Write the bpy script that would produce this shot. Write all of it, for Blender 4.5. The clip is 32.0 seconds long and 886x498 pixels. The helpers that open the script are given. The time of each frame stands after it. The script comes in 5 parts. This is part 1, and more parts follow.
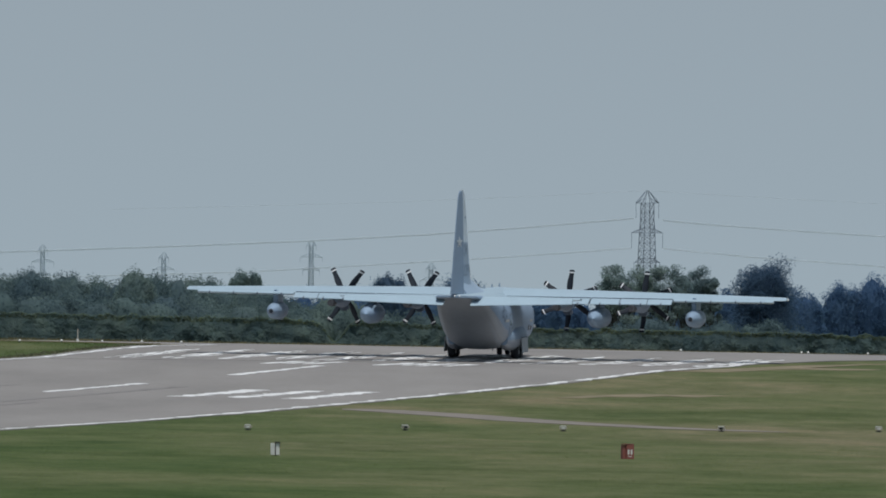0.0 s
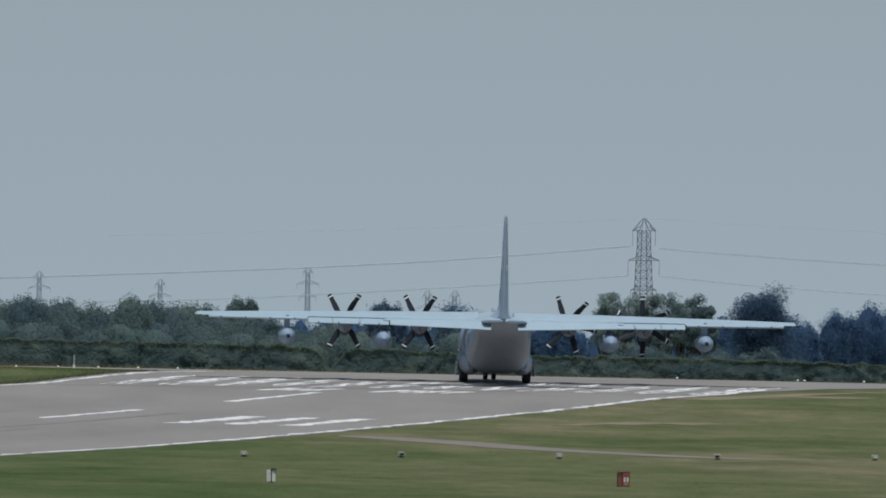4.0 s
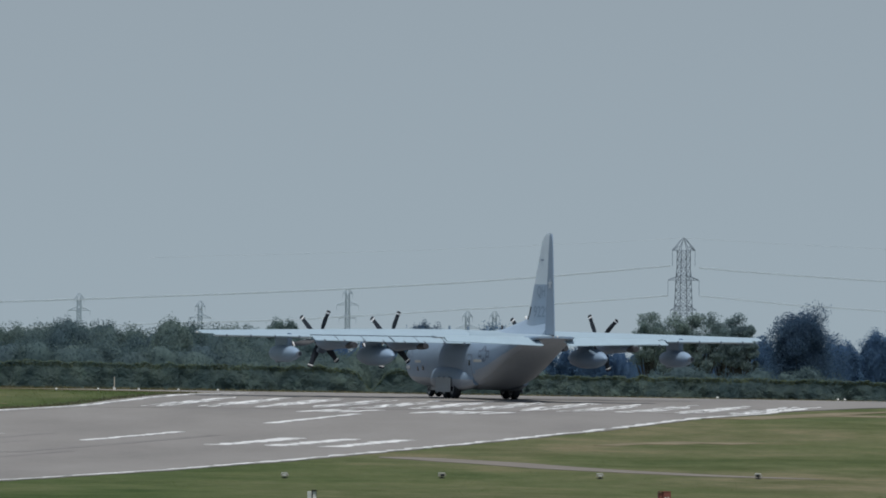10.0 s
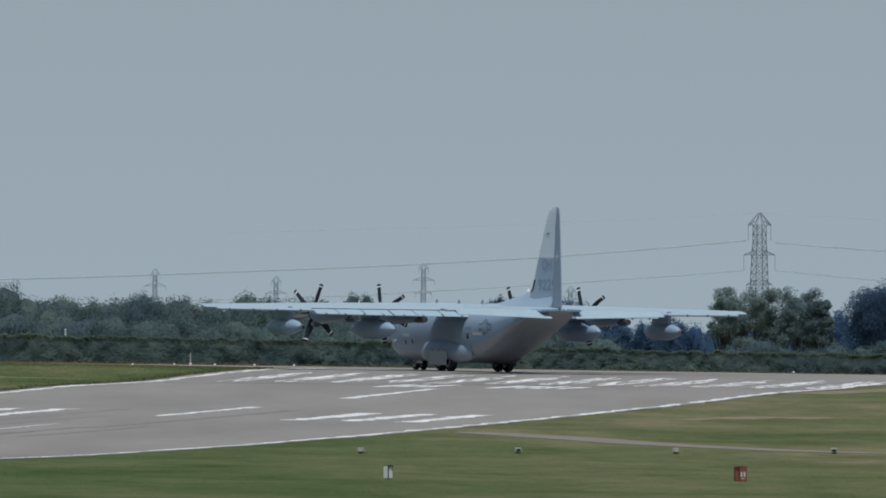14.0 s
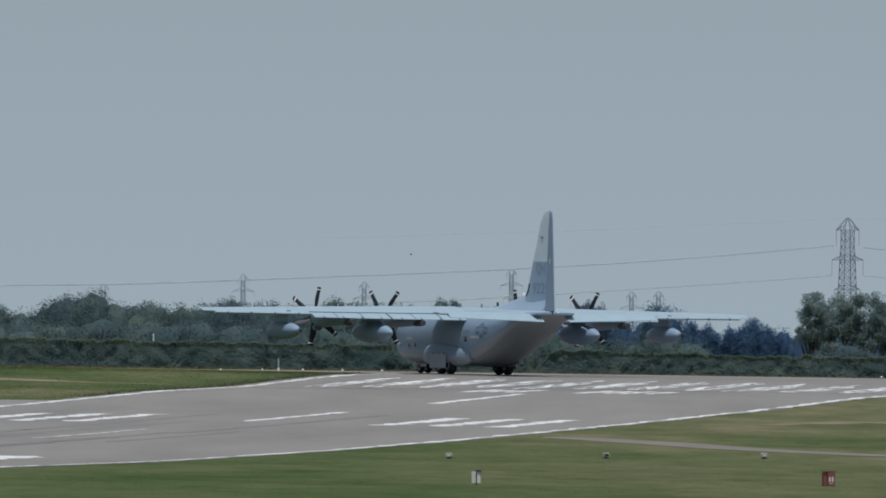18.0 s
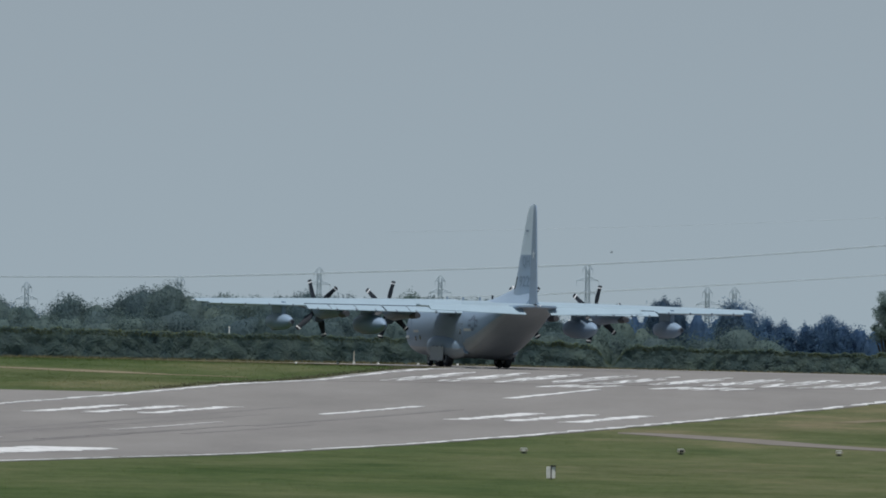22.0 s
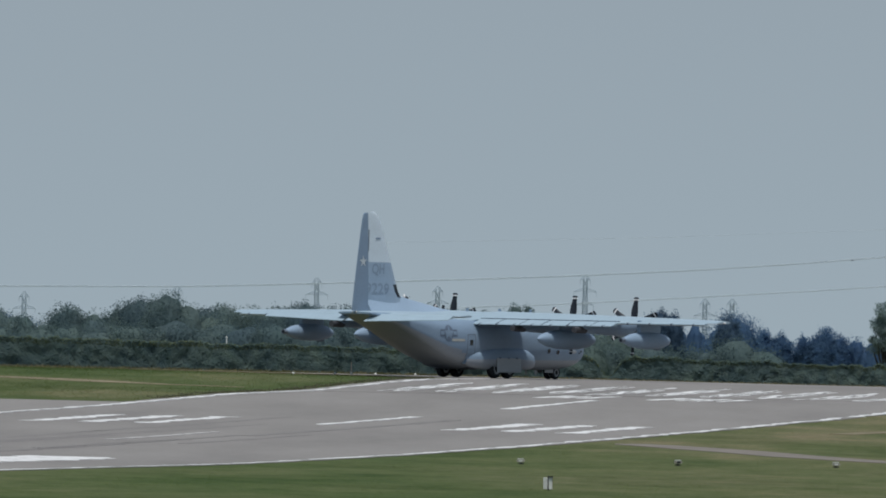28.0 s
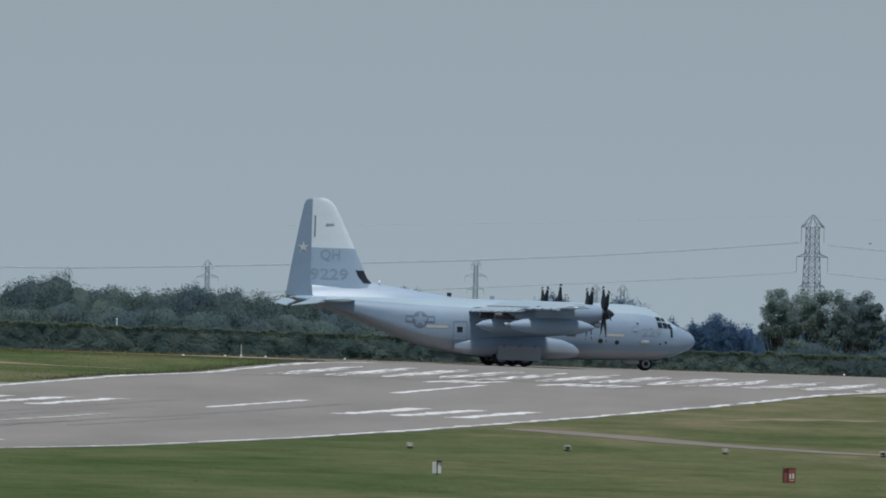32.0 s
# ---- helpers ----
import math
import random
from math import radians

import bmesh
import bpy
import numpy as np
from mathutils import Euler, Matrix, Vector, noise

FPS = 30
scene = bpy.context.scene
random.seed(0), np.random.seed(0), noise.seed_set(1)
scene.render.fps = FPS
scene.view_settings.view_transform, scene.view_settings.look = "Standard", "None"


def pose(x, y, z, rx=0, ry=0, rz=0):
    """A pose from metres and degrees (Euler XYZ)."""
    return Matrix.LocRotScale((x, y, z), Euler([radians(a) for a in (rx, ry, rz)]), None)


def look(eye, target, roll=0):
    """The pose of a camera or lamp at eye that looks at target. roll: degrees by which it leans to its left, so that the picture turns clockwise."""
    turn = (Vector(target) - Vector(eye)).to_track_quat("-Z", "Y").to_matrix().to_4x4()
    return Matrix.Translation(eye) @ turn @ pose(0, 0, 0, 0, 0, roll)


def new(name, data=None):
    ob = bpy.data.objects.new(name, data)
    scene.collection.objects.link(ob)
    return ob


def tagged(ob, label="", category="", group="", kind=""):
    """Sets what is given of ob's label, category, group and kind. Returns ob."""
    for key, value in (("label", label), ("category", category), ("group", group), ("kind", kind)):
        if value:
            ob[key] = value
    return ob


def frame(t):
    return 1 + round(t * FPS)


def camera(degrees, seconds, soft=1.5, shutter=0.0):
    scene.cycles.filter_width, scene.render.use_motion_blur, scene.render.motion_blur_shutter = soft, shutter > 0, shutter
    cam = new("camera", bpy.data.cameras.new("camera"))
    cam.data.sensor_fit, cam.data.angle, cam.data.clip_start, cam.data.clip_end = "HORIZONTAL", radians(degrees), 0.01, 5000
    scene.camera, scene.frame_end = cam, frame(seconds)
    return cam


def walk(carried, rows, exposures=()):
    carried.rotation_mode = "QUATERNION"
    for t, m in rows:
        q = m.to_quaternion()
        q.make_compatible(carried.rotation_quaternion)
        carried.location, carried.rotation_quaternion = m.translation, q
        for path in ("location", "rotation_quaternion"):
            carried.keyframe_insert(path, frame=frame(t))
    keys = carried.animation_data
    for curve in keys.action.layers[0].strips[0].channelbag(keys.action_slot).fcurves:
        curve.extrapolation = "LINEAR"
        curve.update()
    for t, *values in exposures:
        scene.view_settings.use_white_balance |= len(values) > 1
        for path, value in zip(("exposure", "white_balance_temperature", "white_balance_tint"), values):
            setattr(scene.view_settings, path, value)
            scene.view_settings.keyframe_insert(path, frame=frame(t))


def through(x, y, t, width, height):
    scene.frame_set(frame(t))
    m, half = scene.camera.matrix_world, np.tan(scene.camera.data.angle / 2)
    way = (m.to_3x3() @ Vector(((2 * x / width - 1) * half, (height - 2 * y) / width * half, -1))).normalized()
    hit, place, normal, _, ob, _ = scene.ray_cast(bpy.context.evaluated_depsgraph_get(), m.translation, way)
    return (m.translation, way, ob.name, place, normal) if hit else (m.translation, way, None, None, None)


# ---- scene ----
# The camera stands still on a viewing mound and pans, tilts and leans a little with the hand that holds it.
EYE = (0.0, 0.0, 10.0)
cam = camera(2.8515, 32.0, soft=1.8)
# seconds, degrees to the right of +y, degrees up, degrees of lean
PAN = [
    (0, 0.2084, -0.1533, 0.55), (0.5, 0.2129, -0.1517, 0.53), (1, 0.2202, -0.1186, 0.52), (1.5, 0.2351, -0.0863, 0.52), (2, 0.2394, -0.0709, 0.54),
    (2.5, 0.2300, -0.0524, 0.56), (4.5, 0.2185, -0.0716, 0.73), (5, 0.2335, -0.0782, 0.67), (5.5, 0.2557, -0.0874, 0.56), (6, 0.2674, -0.0861, 0.44),
    (6.5, 0.2672, -0.0766, 0.37), (7, 0.2480, -0.0551, 0.39), (7.5, 0.2211, -0.0280, 0.43), (8, 0.1985, -0.0189, 0.42), (8.5, 0.1829, -0.0202, 0.36),
    (9, 0.1696, -0.0210, 0.33), (9.5, 0.1385, -0.0091, 0.39), (10, 0.0900, -0.0002, 0.45), (10.5, 0.0471, -0.0114, 0.45), (11, 0.0226, -0.0410, 0.42),
    (11.5, 0.0123, -0.0692, 0.41), (12, 0.0000, -0.0855, 0.40), (12.5, -0.0218, -0.0920, 0.39), (13, -0.0564, -0.0988, 0.35), (13.5, -0.0986, -0.1012, 0.31),
    (14, -0.1536, -0.0821, 0.37), (14.5, -0.2217, -0.0610, 0.44), (15, -0.2917, -0.0589, 0.46), (15.5, -0.3447, -0.0666, 0.44), (17.5, -0.4179, -0.0861, 0.32),
    (18, -0.4370, -0.0673, 0.34), (18.5, -0.4535, -0.0537, 0.38), (19, -0.4839, -0.0385, 0.44), (19.5, -0.5211, -0.0327, 0.49), (20, -0.5481, -0.0232, 0.55),
    (20.5, -0.5815, -0.0371, 0.64), (21, -0.6184, -0.0534, 0.75), (21.5, -0.6535, -0.0733, 0.83), (22, -0.6827, -0.0875, 0.78), (22.5, -0.7155, -0.1001, 0.71),
    (23, -0.7531, -0.1029, 0.75), (23.5, -0.7888, -0.0889, 0.87), (24, -0.8105, -0.0724, 1.00), (24.5, -0.8087, -0.0586, 1.02), (25, -0.8025, -0.0559, 0.99),
    (25.5, -0.7829, -0.0663, 0.96), (27.5, -0.6974, -0.0392, 0.91), (28, -0.6756, -0.0534, 0.94), (28.5, -0.6322, -0.0541, 0.94), (29, -0.5805, -0.0504, 0.95),
    (29.5, -0.5282, -0.0495, 1.03), (30, -0.4887, -0.0460, 1.14), (30.5, -0.4652, -0.0420, 1.26), (31, -0.4267, -0.0547, 1.34), (31.5, -0.3790, -0.0774, 1.40),
    (32, -0.3233, -0.0979, 1.41),
]


def aim(az, el, roll):
    a, e = radians(az), radians(el)
    way = Vector((math.sin(a) * math.cos(e), math.cos(a) * math.cos(e), math.sin(e)))
    return look(EYE, Vector(EYE) + 1000 * way, roll)


walk(cam, [(t, aim(az, el, roll)) for t, az, el, roll in PAN], [(0.0, 0.0, 6420, 7.5), (32.0, 0.0, 6420, 7.5)])

# ---- world and sun: a bright, hazy summer sky ----
SUN_FROM = Vector((0.04, -0.32, 1.0)).normalized()
world = bpy.data.worlds.new("hazy_sky")
scene.world = world
world.use_nodes = True
wn, wl = world.node_tree.nodes, world.node_tree.links
wn.clear()
w_out, w_bg, w_sky = wn.new("ShaderNodeOutputWorld"), wn.new("ShaderNodeBackground"), wn.new("ShaderNodeTexSky")
w_sky.sky_type, w_sky.sun_disc = "NISHITA", False
w_sky.sun_elevation = math.asin(SUN_FROM.z)
w_sky.sun_rotation = math.atan2(SUN_FROM.x, SUN_FROM.y)
w_sky.dust_density, w_sky.air_density, w_sky.ozone_density = 1.0, 1.2, 3.0
w_tc, w_sep, w_ramp, w_mix, w_gain = (wn.new("ShaderNodeTexCoord"), wn.new("ShaderNodeSeparateXYZ"), wn.new("ShaderNodeValToRGB"),
                                      wn.new("ShaderNodeMixRGB"), wn.new("ShaderNodeMixRGB"))
wl.new(w_tc.outputs["Generated"], w_sep.inputs[0])
wl.new(w_sep.outputs["Z"], w_ramp.inputs[0])
# thick haze low over the land, the open sky shining through it higher up
w_ramp.color_ramp.elements[0].position, w_ramp.color_ramp.elements[0].color = 0.03, (0, 0, 0, 1)
w_ramp.color_ramp.elements[1].position, w_ramp.color_ramp.elements[1].color = 0.6, (0.85, 0.85, 0.85, 1)
w_gain.blend_type = "MULTIPLY"
w_gain.inputs[0].default_value = 1.0
w_gain.inputs[2].default_value = (0.066, 0.066, 0.066, 1)
wl.new(w_sky.outputs[0], w_gain.inputs[1])
wl.new(w_ramp.outputs[0], w_mix.inputs[0])
w_haze = wn.new("ShaderNodeValToRGB")
w_map = wn.new("ShaderNodeMapRange")
w_map.inputs["From Min"].default_value, w_map.inputs["From Max"].default_value = -0.008, 0.014
wl.new(w_sep.outputs["Z"], w_map.inputs["Value"])
wl.new(w_map.outputs[0], w_haze.inputs[0])
w_haze.color_ramp.elements[0].color = (0.330, 0.398, 0.454, 1)
w_haze.color_ramp.elements[1].color = (0.306, 0.362, 0.415, 1)
wl.new(w_haze.outputs[0], w_mix.inputs[1])
wl.new(w_gain.outputs[0], w_mix.inputs[2])
wl.new(w_mix.outputs[0], w_bg.inputs["Color"])
w_bg.inputs["Strength"].default_value = 1.0
wl.new(w_bg.outputs[0], w_out.inputs[0])

sun = new("sun", bpy.data.lights.new("sun", "SUN"))
sun.data.energy, sun.data.angle, sun.data.color = 3.1, radians(7), (1.0, 0.97, 0.93)
sun.matrix_world = look(SUN_FROM * 300, (0, 0, 0))


# ---- materials ----
def material(name, build, rough=0.7, metal=0.0, bump=0.0, bump_scale=20.0, spec=0.3):
    """A node material; build(nodes, links, coords) returns the colour's socket or a colour."""
    m = bpy.data.materials.new(name)
    m.use_nodes = True
    n, l = m.node_tree.nodes, m.node_tree.links
    b = n["Principled BSDF"]
    b.inputs["Roughness"].default_value, b.inputs["Metallic"].default_value = rough, metal
    b.inputs["Specular IOR Level"].default_value = spec
    tc = n.new("ShaderNodeTexCoord")
    got = build(n, l, tc.outputs["Object"])
    if isinstance(got, tuple):
        b.inputs["Base Color"].default_value = (*got, 1)
    else:
        l.new(got, b.inputs["Base Color"])
    if bump:
        tex, bp = n.new("ShaderNodeTexNoise"), n.new("ShaderNodeBump")
        tex.inputs["Scale"].default_value, tex.inputs["Detail"].default_value = bump_scale, 3
        l.new(tc.outputs["Object"], tex.inputs["Vector"])
        bp.inputs["Strength"].default_value, bp.inputs["Distance"].default_value = bump, 0.05
        l.new(tex.outputs["Fac"], bp.inputs["Height"])
        l.new(bp.outputs[0], b.inputs["Normal"])
    return m


def stretched(n, l, co, sx, sy, sz):
    mp = n.new("ShaderNodeMapping")
    mp.inputs["Scale"].default_value = (sx, sy, sz)
    l.new(co, mp.inputs["Vector"])
    return mp.outputs[0]


def mottle(n, l, co, stops, scale=1.0, detail=5, rough=0.6, lo=0.3, hi=0.7):
    """Noise through a ramp of colours."""
    tex, ramp = n.new("ShaderNodeTexNoise"), n.new("ShaderNodeValToRGB")
    tex.inputs["Scale"].default_value, tex.inputs["Detail"].default_value, tex.inputs["Roughness"].default_value = scale, detail, rough
    l.new(co, tex.inputs["Vector"])
    l.new(tex.outputs["Fac"], ramp.inputs[0])
    while len(ramp.color_ramp.elements) < len(stops):
        ramp.color_ramp.elements.new(0.5)
    for i, (e, c) in enumerate(zip(ramp.color_ramp.elements, stops)):
        e.position, e.color = lo + (hi - lo) * i / (len(stops) - 1), (*c, 1)
    return ramp.outputs[0]


def mixed(n, l, a, b, fac, blend="MIX"):
    mx = n.new("ShaderNodeMixRGB")
    mx.blend_type = blend
    for i, v in ((0, fac), (1, a), (2, b)):
        if isinstance(v, (int, float)):
            mx.inputs[i].default_value = v
        elif isinstance(v, tuple):
            mx.inputs[i].default_value = (*v, 1)
        else:
            l.new(v, mx.inputs[i])
    return mx.outputs[0]


def island(n, l, col, dark=0.75, light=1.25):
    """Each leaf or clump a little different."""
    g, r = n.new("ShaderNodeNewGeometry"), n.new("ShaderNodeValToRGB")
    l.new(g.outputs["Random Per Island"], r.inputs[0])
    r.color_ramp.elements[0].color, r.color_ramp.elements[1].color = (dark, dark, dark, 1), (light, light, light * 0.9, 1)
    return mixed(n, l, col, r.outputs[0], 1.0, "MULTIPLY")


def grass_colour(n, l, co):
    # broad dry and green areas, mown swathes, long pale and dark bands, and tufts
    broad = mottle(n, l, stretched(n, l, co, 0.045, 0.012, 0.02), [(0.074, 0.092, 0.040), (0.102, 0.111, 0.053), (0.134, 0.127, 0.072), (0.182, 0.152, 0.100)], 1.0, 4, 0.6, 0.30, 0.72)
    swathe = mottle(n, l, stretched(n, l, co, 0.085, 0.045, 0.1), [(0.60, 0.70, 0.52), (0.97, 1.0, 0.94), (1.26, 1.14, 1.19)], 1.0, 5, 0.62, 0.32, 0.68)
    tuft = mottle(n, l, stretched(n, l, co, 0.40, 0.12, 1.0), [(0.66, 0.76, 0.58), (0.97, 0.99, 0.94), (1.24, 1.17, 1.19)], 1.0, 7, 0.75, 0.34, 0.66)
    fine = mottle(n, l, stretched(n, l, co, 2.2, 0.45, 1.0), [(0.82, 0.85, 0.79), (1.0, 1.0, 1.0), (1.17, 1.14, 1.15)], 1.0, 5, 0.75, 0.36, 0.64)
    tuft = mixed(n, l, tuft, fine, 0.6, "MULTIPLY")
    # towards the camera the sward is longer and darker
    sepy, away, lush = n.new("ShaderNodeSeparateXYZ"), n.new("ShaderNodeMapRange"), n.new("ShaderNodeValToRGB")
    away.inputs["From Min"].default_value, away.inputs["From Max"].default_value = 780.0, 930.0
    lush.color_ramp.elements[0].color, lush.color_ramp.elements[1].color = (0.77, 0.88, 0.77, 1), (1.00, 1.01, 1.04, 1)
    l.new(co, sepy.inputs[0])
    l.new(sepy.outputs["Y"], away.inputs["Value"])
    l.new(away.outputs[0], lush.inputs[0])
    broad = mixed(n, l, broad, lush.outputs[0], 1.0, "MULTIPLY")
    # the western side is lusher, the eastern side parched
    sep, side, hue = n.new("ShaderNodeSeparateXYZ"), n.new("ShaderNodeMapRange"), n.new("ShaderNodeValToRGB")
    side.inputs["From Min"].default_value, side.inputs["From Max"].default_value = -22.0, 14.0
    hue.color_ramp.elements[0].color, hue.color_ramp.elements[1].color = (0.72, 0.84, 0.72, 1), (0.99, 0.98, 1.0, 1)
    l.new(co, sep.inputs[0])
    l.new(sep.outputs["X"], side.inputs["Value"])
    l.new(side.outputs[0], hue.inputs[0])
    broad = mixed(n, l, broad, hue.outputs[0], 1.0, "MULTIPLY")
    return mixed(n, l, mixed(n, l, broad, swathe, 0.85, "MULTIPLY"), tuft, 0.80, "MULTIPLY")


def tarmac_colour(n, l, co):
    base = mottle(n, l, stretched(n, l, co, 0.12, 0.02, 0.1), [(0.183, 0.171, 0.162), (0.217, 0.203, 0.191), (0.243, 0.228, 0.215)], 1.0, 5, 0.6)
    grain = mottle(n, l, co, [(0.88, 0.88, 0.88), (1.1, 1.1, 1.1)], 2.5, 4, 0.8)
    return mixed(n, l, base, grain, 1.0, "MULTIPLY")


GRASS = material("mown_grass", grass_colour, 0.9, bump=0.6, bump_scale=3.0, spec=0.05)
TARMAC = material("worn_asphalt", tarmac_colour, 0.85, bump=0.2, bump_scale=9.0)
RUBBER = material("rubber_marks", lambda n, l, co: mottle(n, l, stretched(n, l, co, 0.7, 0.05, 1), [(0.165, 0.153, 0.148), (0.205, 0.19, 0.182)], 1.0), 0.8)
PATH = material("gravel_path", lambda n, l, co: mottle(n, l, stretched(n, l, co, 0.3, 0.3, 1), [(0.160, 0.142, 0.122), (0.205, 0.180, 0.158)], 1.0), 0.9)
DRY = material("dry_earth_verge", lambda n, l, co: mottle(n, l, stretched(n, l, co, 0.3, 0.1, 1), [(0.140, 0.122, 0.072), (0.235, 0.190, 0.128)], 1.0), 0.95)
MARK = material("runway_paint", lambda n, l, co: mottle(n, l, stretched(n, l, co, 0.9, 0.25, 1), [(0.38, 0.37, 0.36), (0.64, 0.63, 0.62), (0.72, 0.715, 0.705)], 1.3, 5, 0.75, 0.3, 0.6), 0.6)
MARK_THIN = material("thin_broken_runway_paint", lambda n, l, co: mottle(n, l, stretched(n, l, co, 1.5, 0.5, 1), [(0.27, 0.255, 0.245), (0.56, 0.55, 0.54), (0.76, 0.755, 0.745)], 1.0, 6, 0.8, 0.32, 0.50), 0.65)
MARK_OLD = material("worn_runway_paint", lambda n, l, co: mottle(n, l, stretched(n, l, co, 0.9, 0.25, 1), [(0.30, 0.28, 0.27), (0.55, 0.53, 0.52)], 1.3), 0.7)


def paint(name, col, dirt=0.12, rough=0.42, spec=0.4):
    lo = tuple(c * (1 - dirt) for c in col)
    return material(name, lambda n, l, co: mixed(n, l, mottle(n, l, stretched(n, l, co, 0.25, 0.7, 0.9), [lo, col], 1.0, 5, 0.65),
                    mottle(n, l, co, [(0.95, 0.95, 0.95), (1.03, 1.03, 1.03)], 6.0), 1.0, "MULTIPLY"), rough, bump=0.03, bump_scale=4.0, spec=spec)


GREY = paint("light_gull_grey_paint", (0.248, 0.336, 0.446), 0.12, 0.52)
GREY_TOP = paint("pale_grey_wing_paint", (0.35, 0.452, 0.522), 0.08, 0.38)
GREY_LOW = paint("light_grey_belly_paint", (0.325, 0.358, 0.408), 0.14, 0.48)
GREY_DARK = paint("mid_grey_paint", (0.17, 0.205, 0.255))
GREY_SLOT = paint("shaded_slot_grey", (0.075, 0.095, 0.13))
GREY_FIN = paint("blue_grey_fin_paint", (0.315, 0.415, 0.535), 0.08, 0.36, 0.6)
WHITE_FIN = paint("off_white_fin_paint", (0.65, 0.735, 0.80), 0.06, 0.36, 0.6)
INSIGNIA = paint("slate_insignia_paint", (0.135, 0.178, 0.245), 0.08, 0.52)
STAR_WHITE = paint("white_star_paint", (0.76, 0.81, 0.84), 0.04)
DOOR_WHITE = paint("off_white_door_paint", (0.40, 0.42, 0.44), 0.1)
# the shade on the rudder's aft-facing sides is put into its colour
RUDDER = paint("darker_blue_grey_rudder_paint", (0.190, 0.264, 0.364), 0.08, 0.30, 0.8)
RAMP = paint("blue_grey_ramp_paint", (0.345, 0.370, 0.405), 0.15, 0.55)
# both blacks are lifted a little towards blue to stand for haze
TYRE = material("tyre_rubber", lambda n, l, co: mottle(n, l, co, [(0.020, 0.022, 0.026), (0.038, 0.041, 0.048)], 5.0), 0.85)
BLACK = material("black_blade_composite", lambda n, l, co: mottle(n, l, co, [(0.016, 0.020, 0.028), (0.025, 0.031, 0.042)], 3.0), 0.55)
WHITE = material("white_enamel", lambda n, l, co: mottle(n, l, co, [(0.70, 0.70, 0.70), (0.82, 0.82, 0.82)], 2.0), 0.4)
STEEL = material("bare_steel", lambda n, l, co: mottle(n, l, co, [(0.35, 0.36, 0.38), (0.5, 0.5, 0.52)], 6.0), 0.35, 0.8)
SOOT = material("sooty_steel", lambda n, l, co: mottle(n, l, co, [(0.05, 0.052, 0.058), (0.10, 0.10, 0.11)], 6.0), 0.55, 0.3)
FAINT_LETTER = material("faded_grey_lettering", lambda n, l, co: mottle(n, l, co, [(0.205, 0.262, 0.340), (0.225, 0.285, 0.368)], 3.0), 0.5)
LETTER = material("dark_grey_lettering", lambda n, l, co: mottle(n, l, co, [(0.232, 0.300, 0.388), (0.258, 0.330, 0.420)], 3.0), 0.5)
GLASS = material("dark_cockpit_glass", lambda n, l, co: (0.018, 0.022, 0.028), 0.12, spec=0.5)
CREAM = material("cream_panel", lambda n, l, co: mottle(n, l, co, [(0.42, 0.42, 0.38), (0.50, 0.49, 0.45)], 2.0), 0.6)
RED = material("faded_red_board", lambda n, l, co: mottle(n, l, co, [(0.20, 0.070, 0.058), (0.28, 0.10, 0.08)], 3.0), 0.6)
BOX_WHITE = material("weathered_white_board", lambda n, l, co: mottle(n, l, co, [(0.55, 0.55, 0.52), (0.74, 0.74, 0.70)], 3.0), 0.6)
LAMP_GREY = material("weathered_light_housing", lambda n, l, co: mottle(n, l, co, [(0.28, 0.26, 0.20), (0.50, 0.48, 0.42)], 8.0), 0.6)
ZINC = material("galvanised_steel", lambda n, l, co: mottle(n, l, co, [(0.11, 0.145, 0.19), (0.16, 0.20, 0.25)], 0.6), 0.7)
CABLE = material("aluminium_conductor", lambda n, l, co: (0.53, 0.60, 0.655), 0.7)
BARK = material("bark", lambda n, l, co: mottle(n, l, stretched(n, l, co, 2, 2, 0.5), [(0.045, 0.045, 0.042), (0.085, 0.084, 0.078)], 1.0), 0.9)


def leaf(name, a, b, scale=0.15, through=0.4, spread=(0.94, 1.06), vary=1.0, patchy=0.9, mixing=0.20):
    """Leaves let part of the light through."""
    def colour(n, l, co):
        # every plant has its own tone
        own, tone = n.new("ShaderNodeObjectInfo"), n.new("ShaderNodeValToRGB")
        tone.color_ramp.elements[0].color, tone.color_ramp.elements[1].color = (0.80, 0.84, 0.90, 1), (1.20, 1.16, 1.06, 1)
        l.new(own.outputs["Random"], tone.inputs[0])
        patch = mottle(n, l, co, [(1 - mixing, 1 - mixing * 0.9, 1 - mixing * 0.75), (1.0, 1.0, 1.0), (1 + mixing, 1 + mixing * 0.9, 1 + mixing * 0.6)], patchy, 4, 0.6, 0.36, 0.64)
        own_hue = mixed(n, l, mottle(n, l, co, [a, b], scale, 3), patch, 1.0, "MULTIPLY")
        return mixed(n, l, island(n, l, own_hue, *spread), tone.outputs[0], vary, "MULTIPLY")

    return see_through(material(name, colour, 0.85, spec=0.04), through)


def see_through(m, through):
    n, l = m.node_tree.nodes, m.node_tree.links
    b_, o = n["Principled BSDF"], n["Material Output"]
    tr, mx = n.new("ShaderNodeBsdfTranslucent"), n.new("ShaderNodeMixShader")
    l.new(b_.inputs["Base Color"].links[0].from_socket, tr.inputs["Color"])
    mx.inputs[0].default_value = through
    l.new(b_.outputs[0], mx.inputs[1])
    l.new(tr.outputs[0], mx.inputs[2])
    l.new(mx.outputs[0], o.inputs["Surface"])
    return m


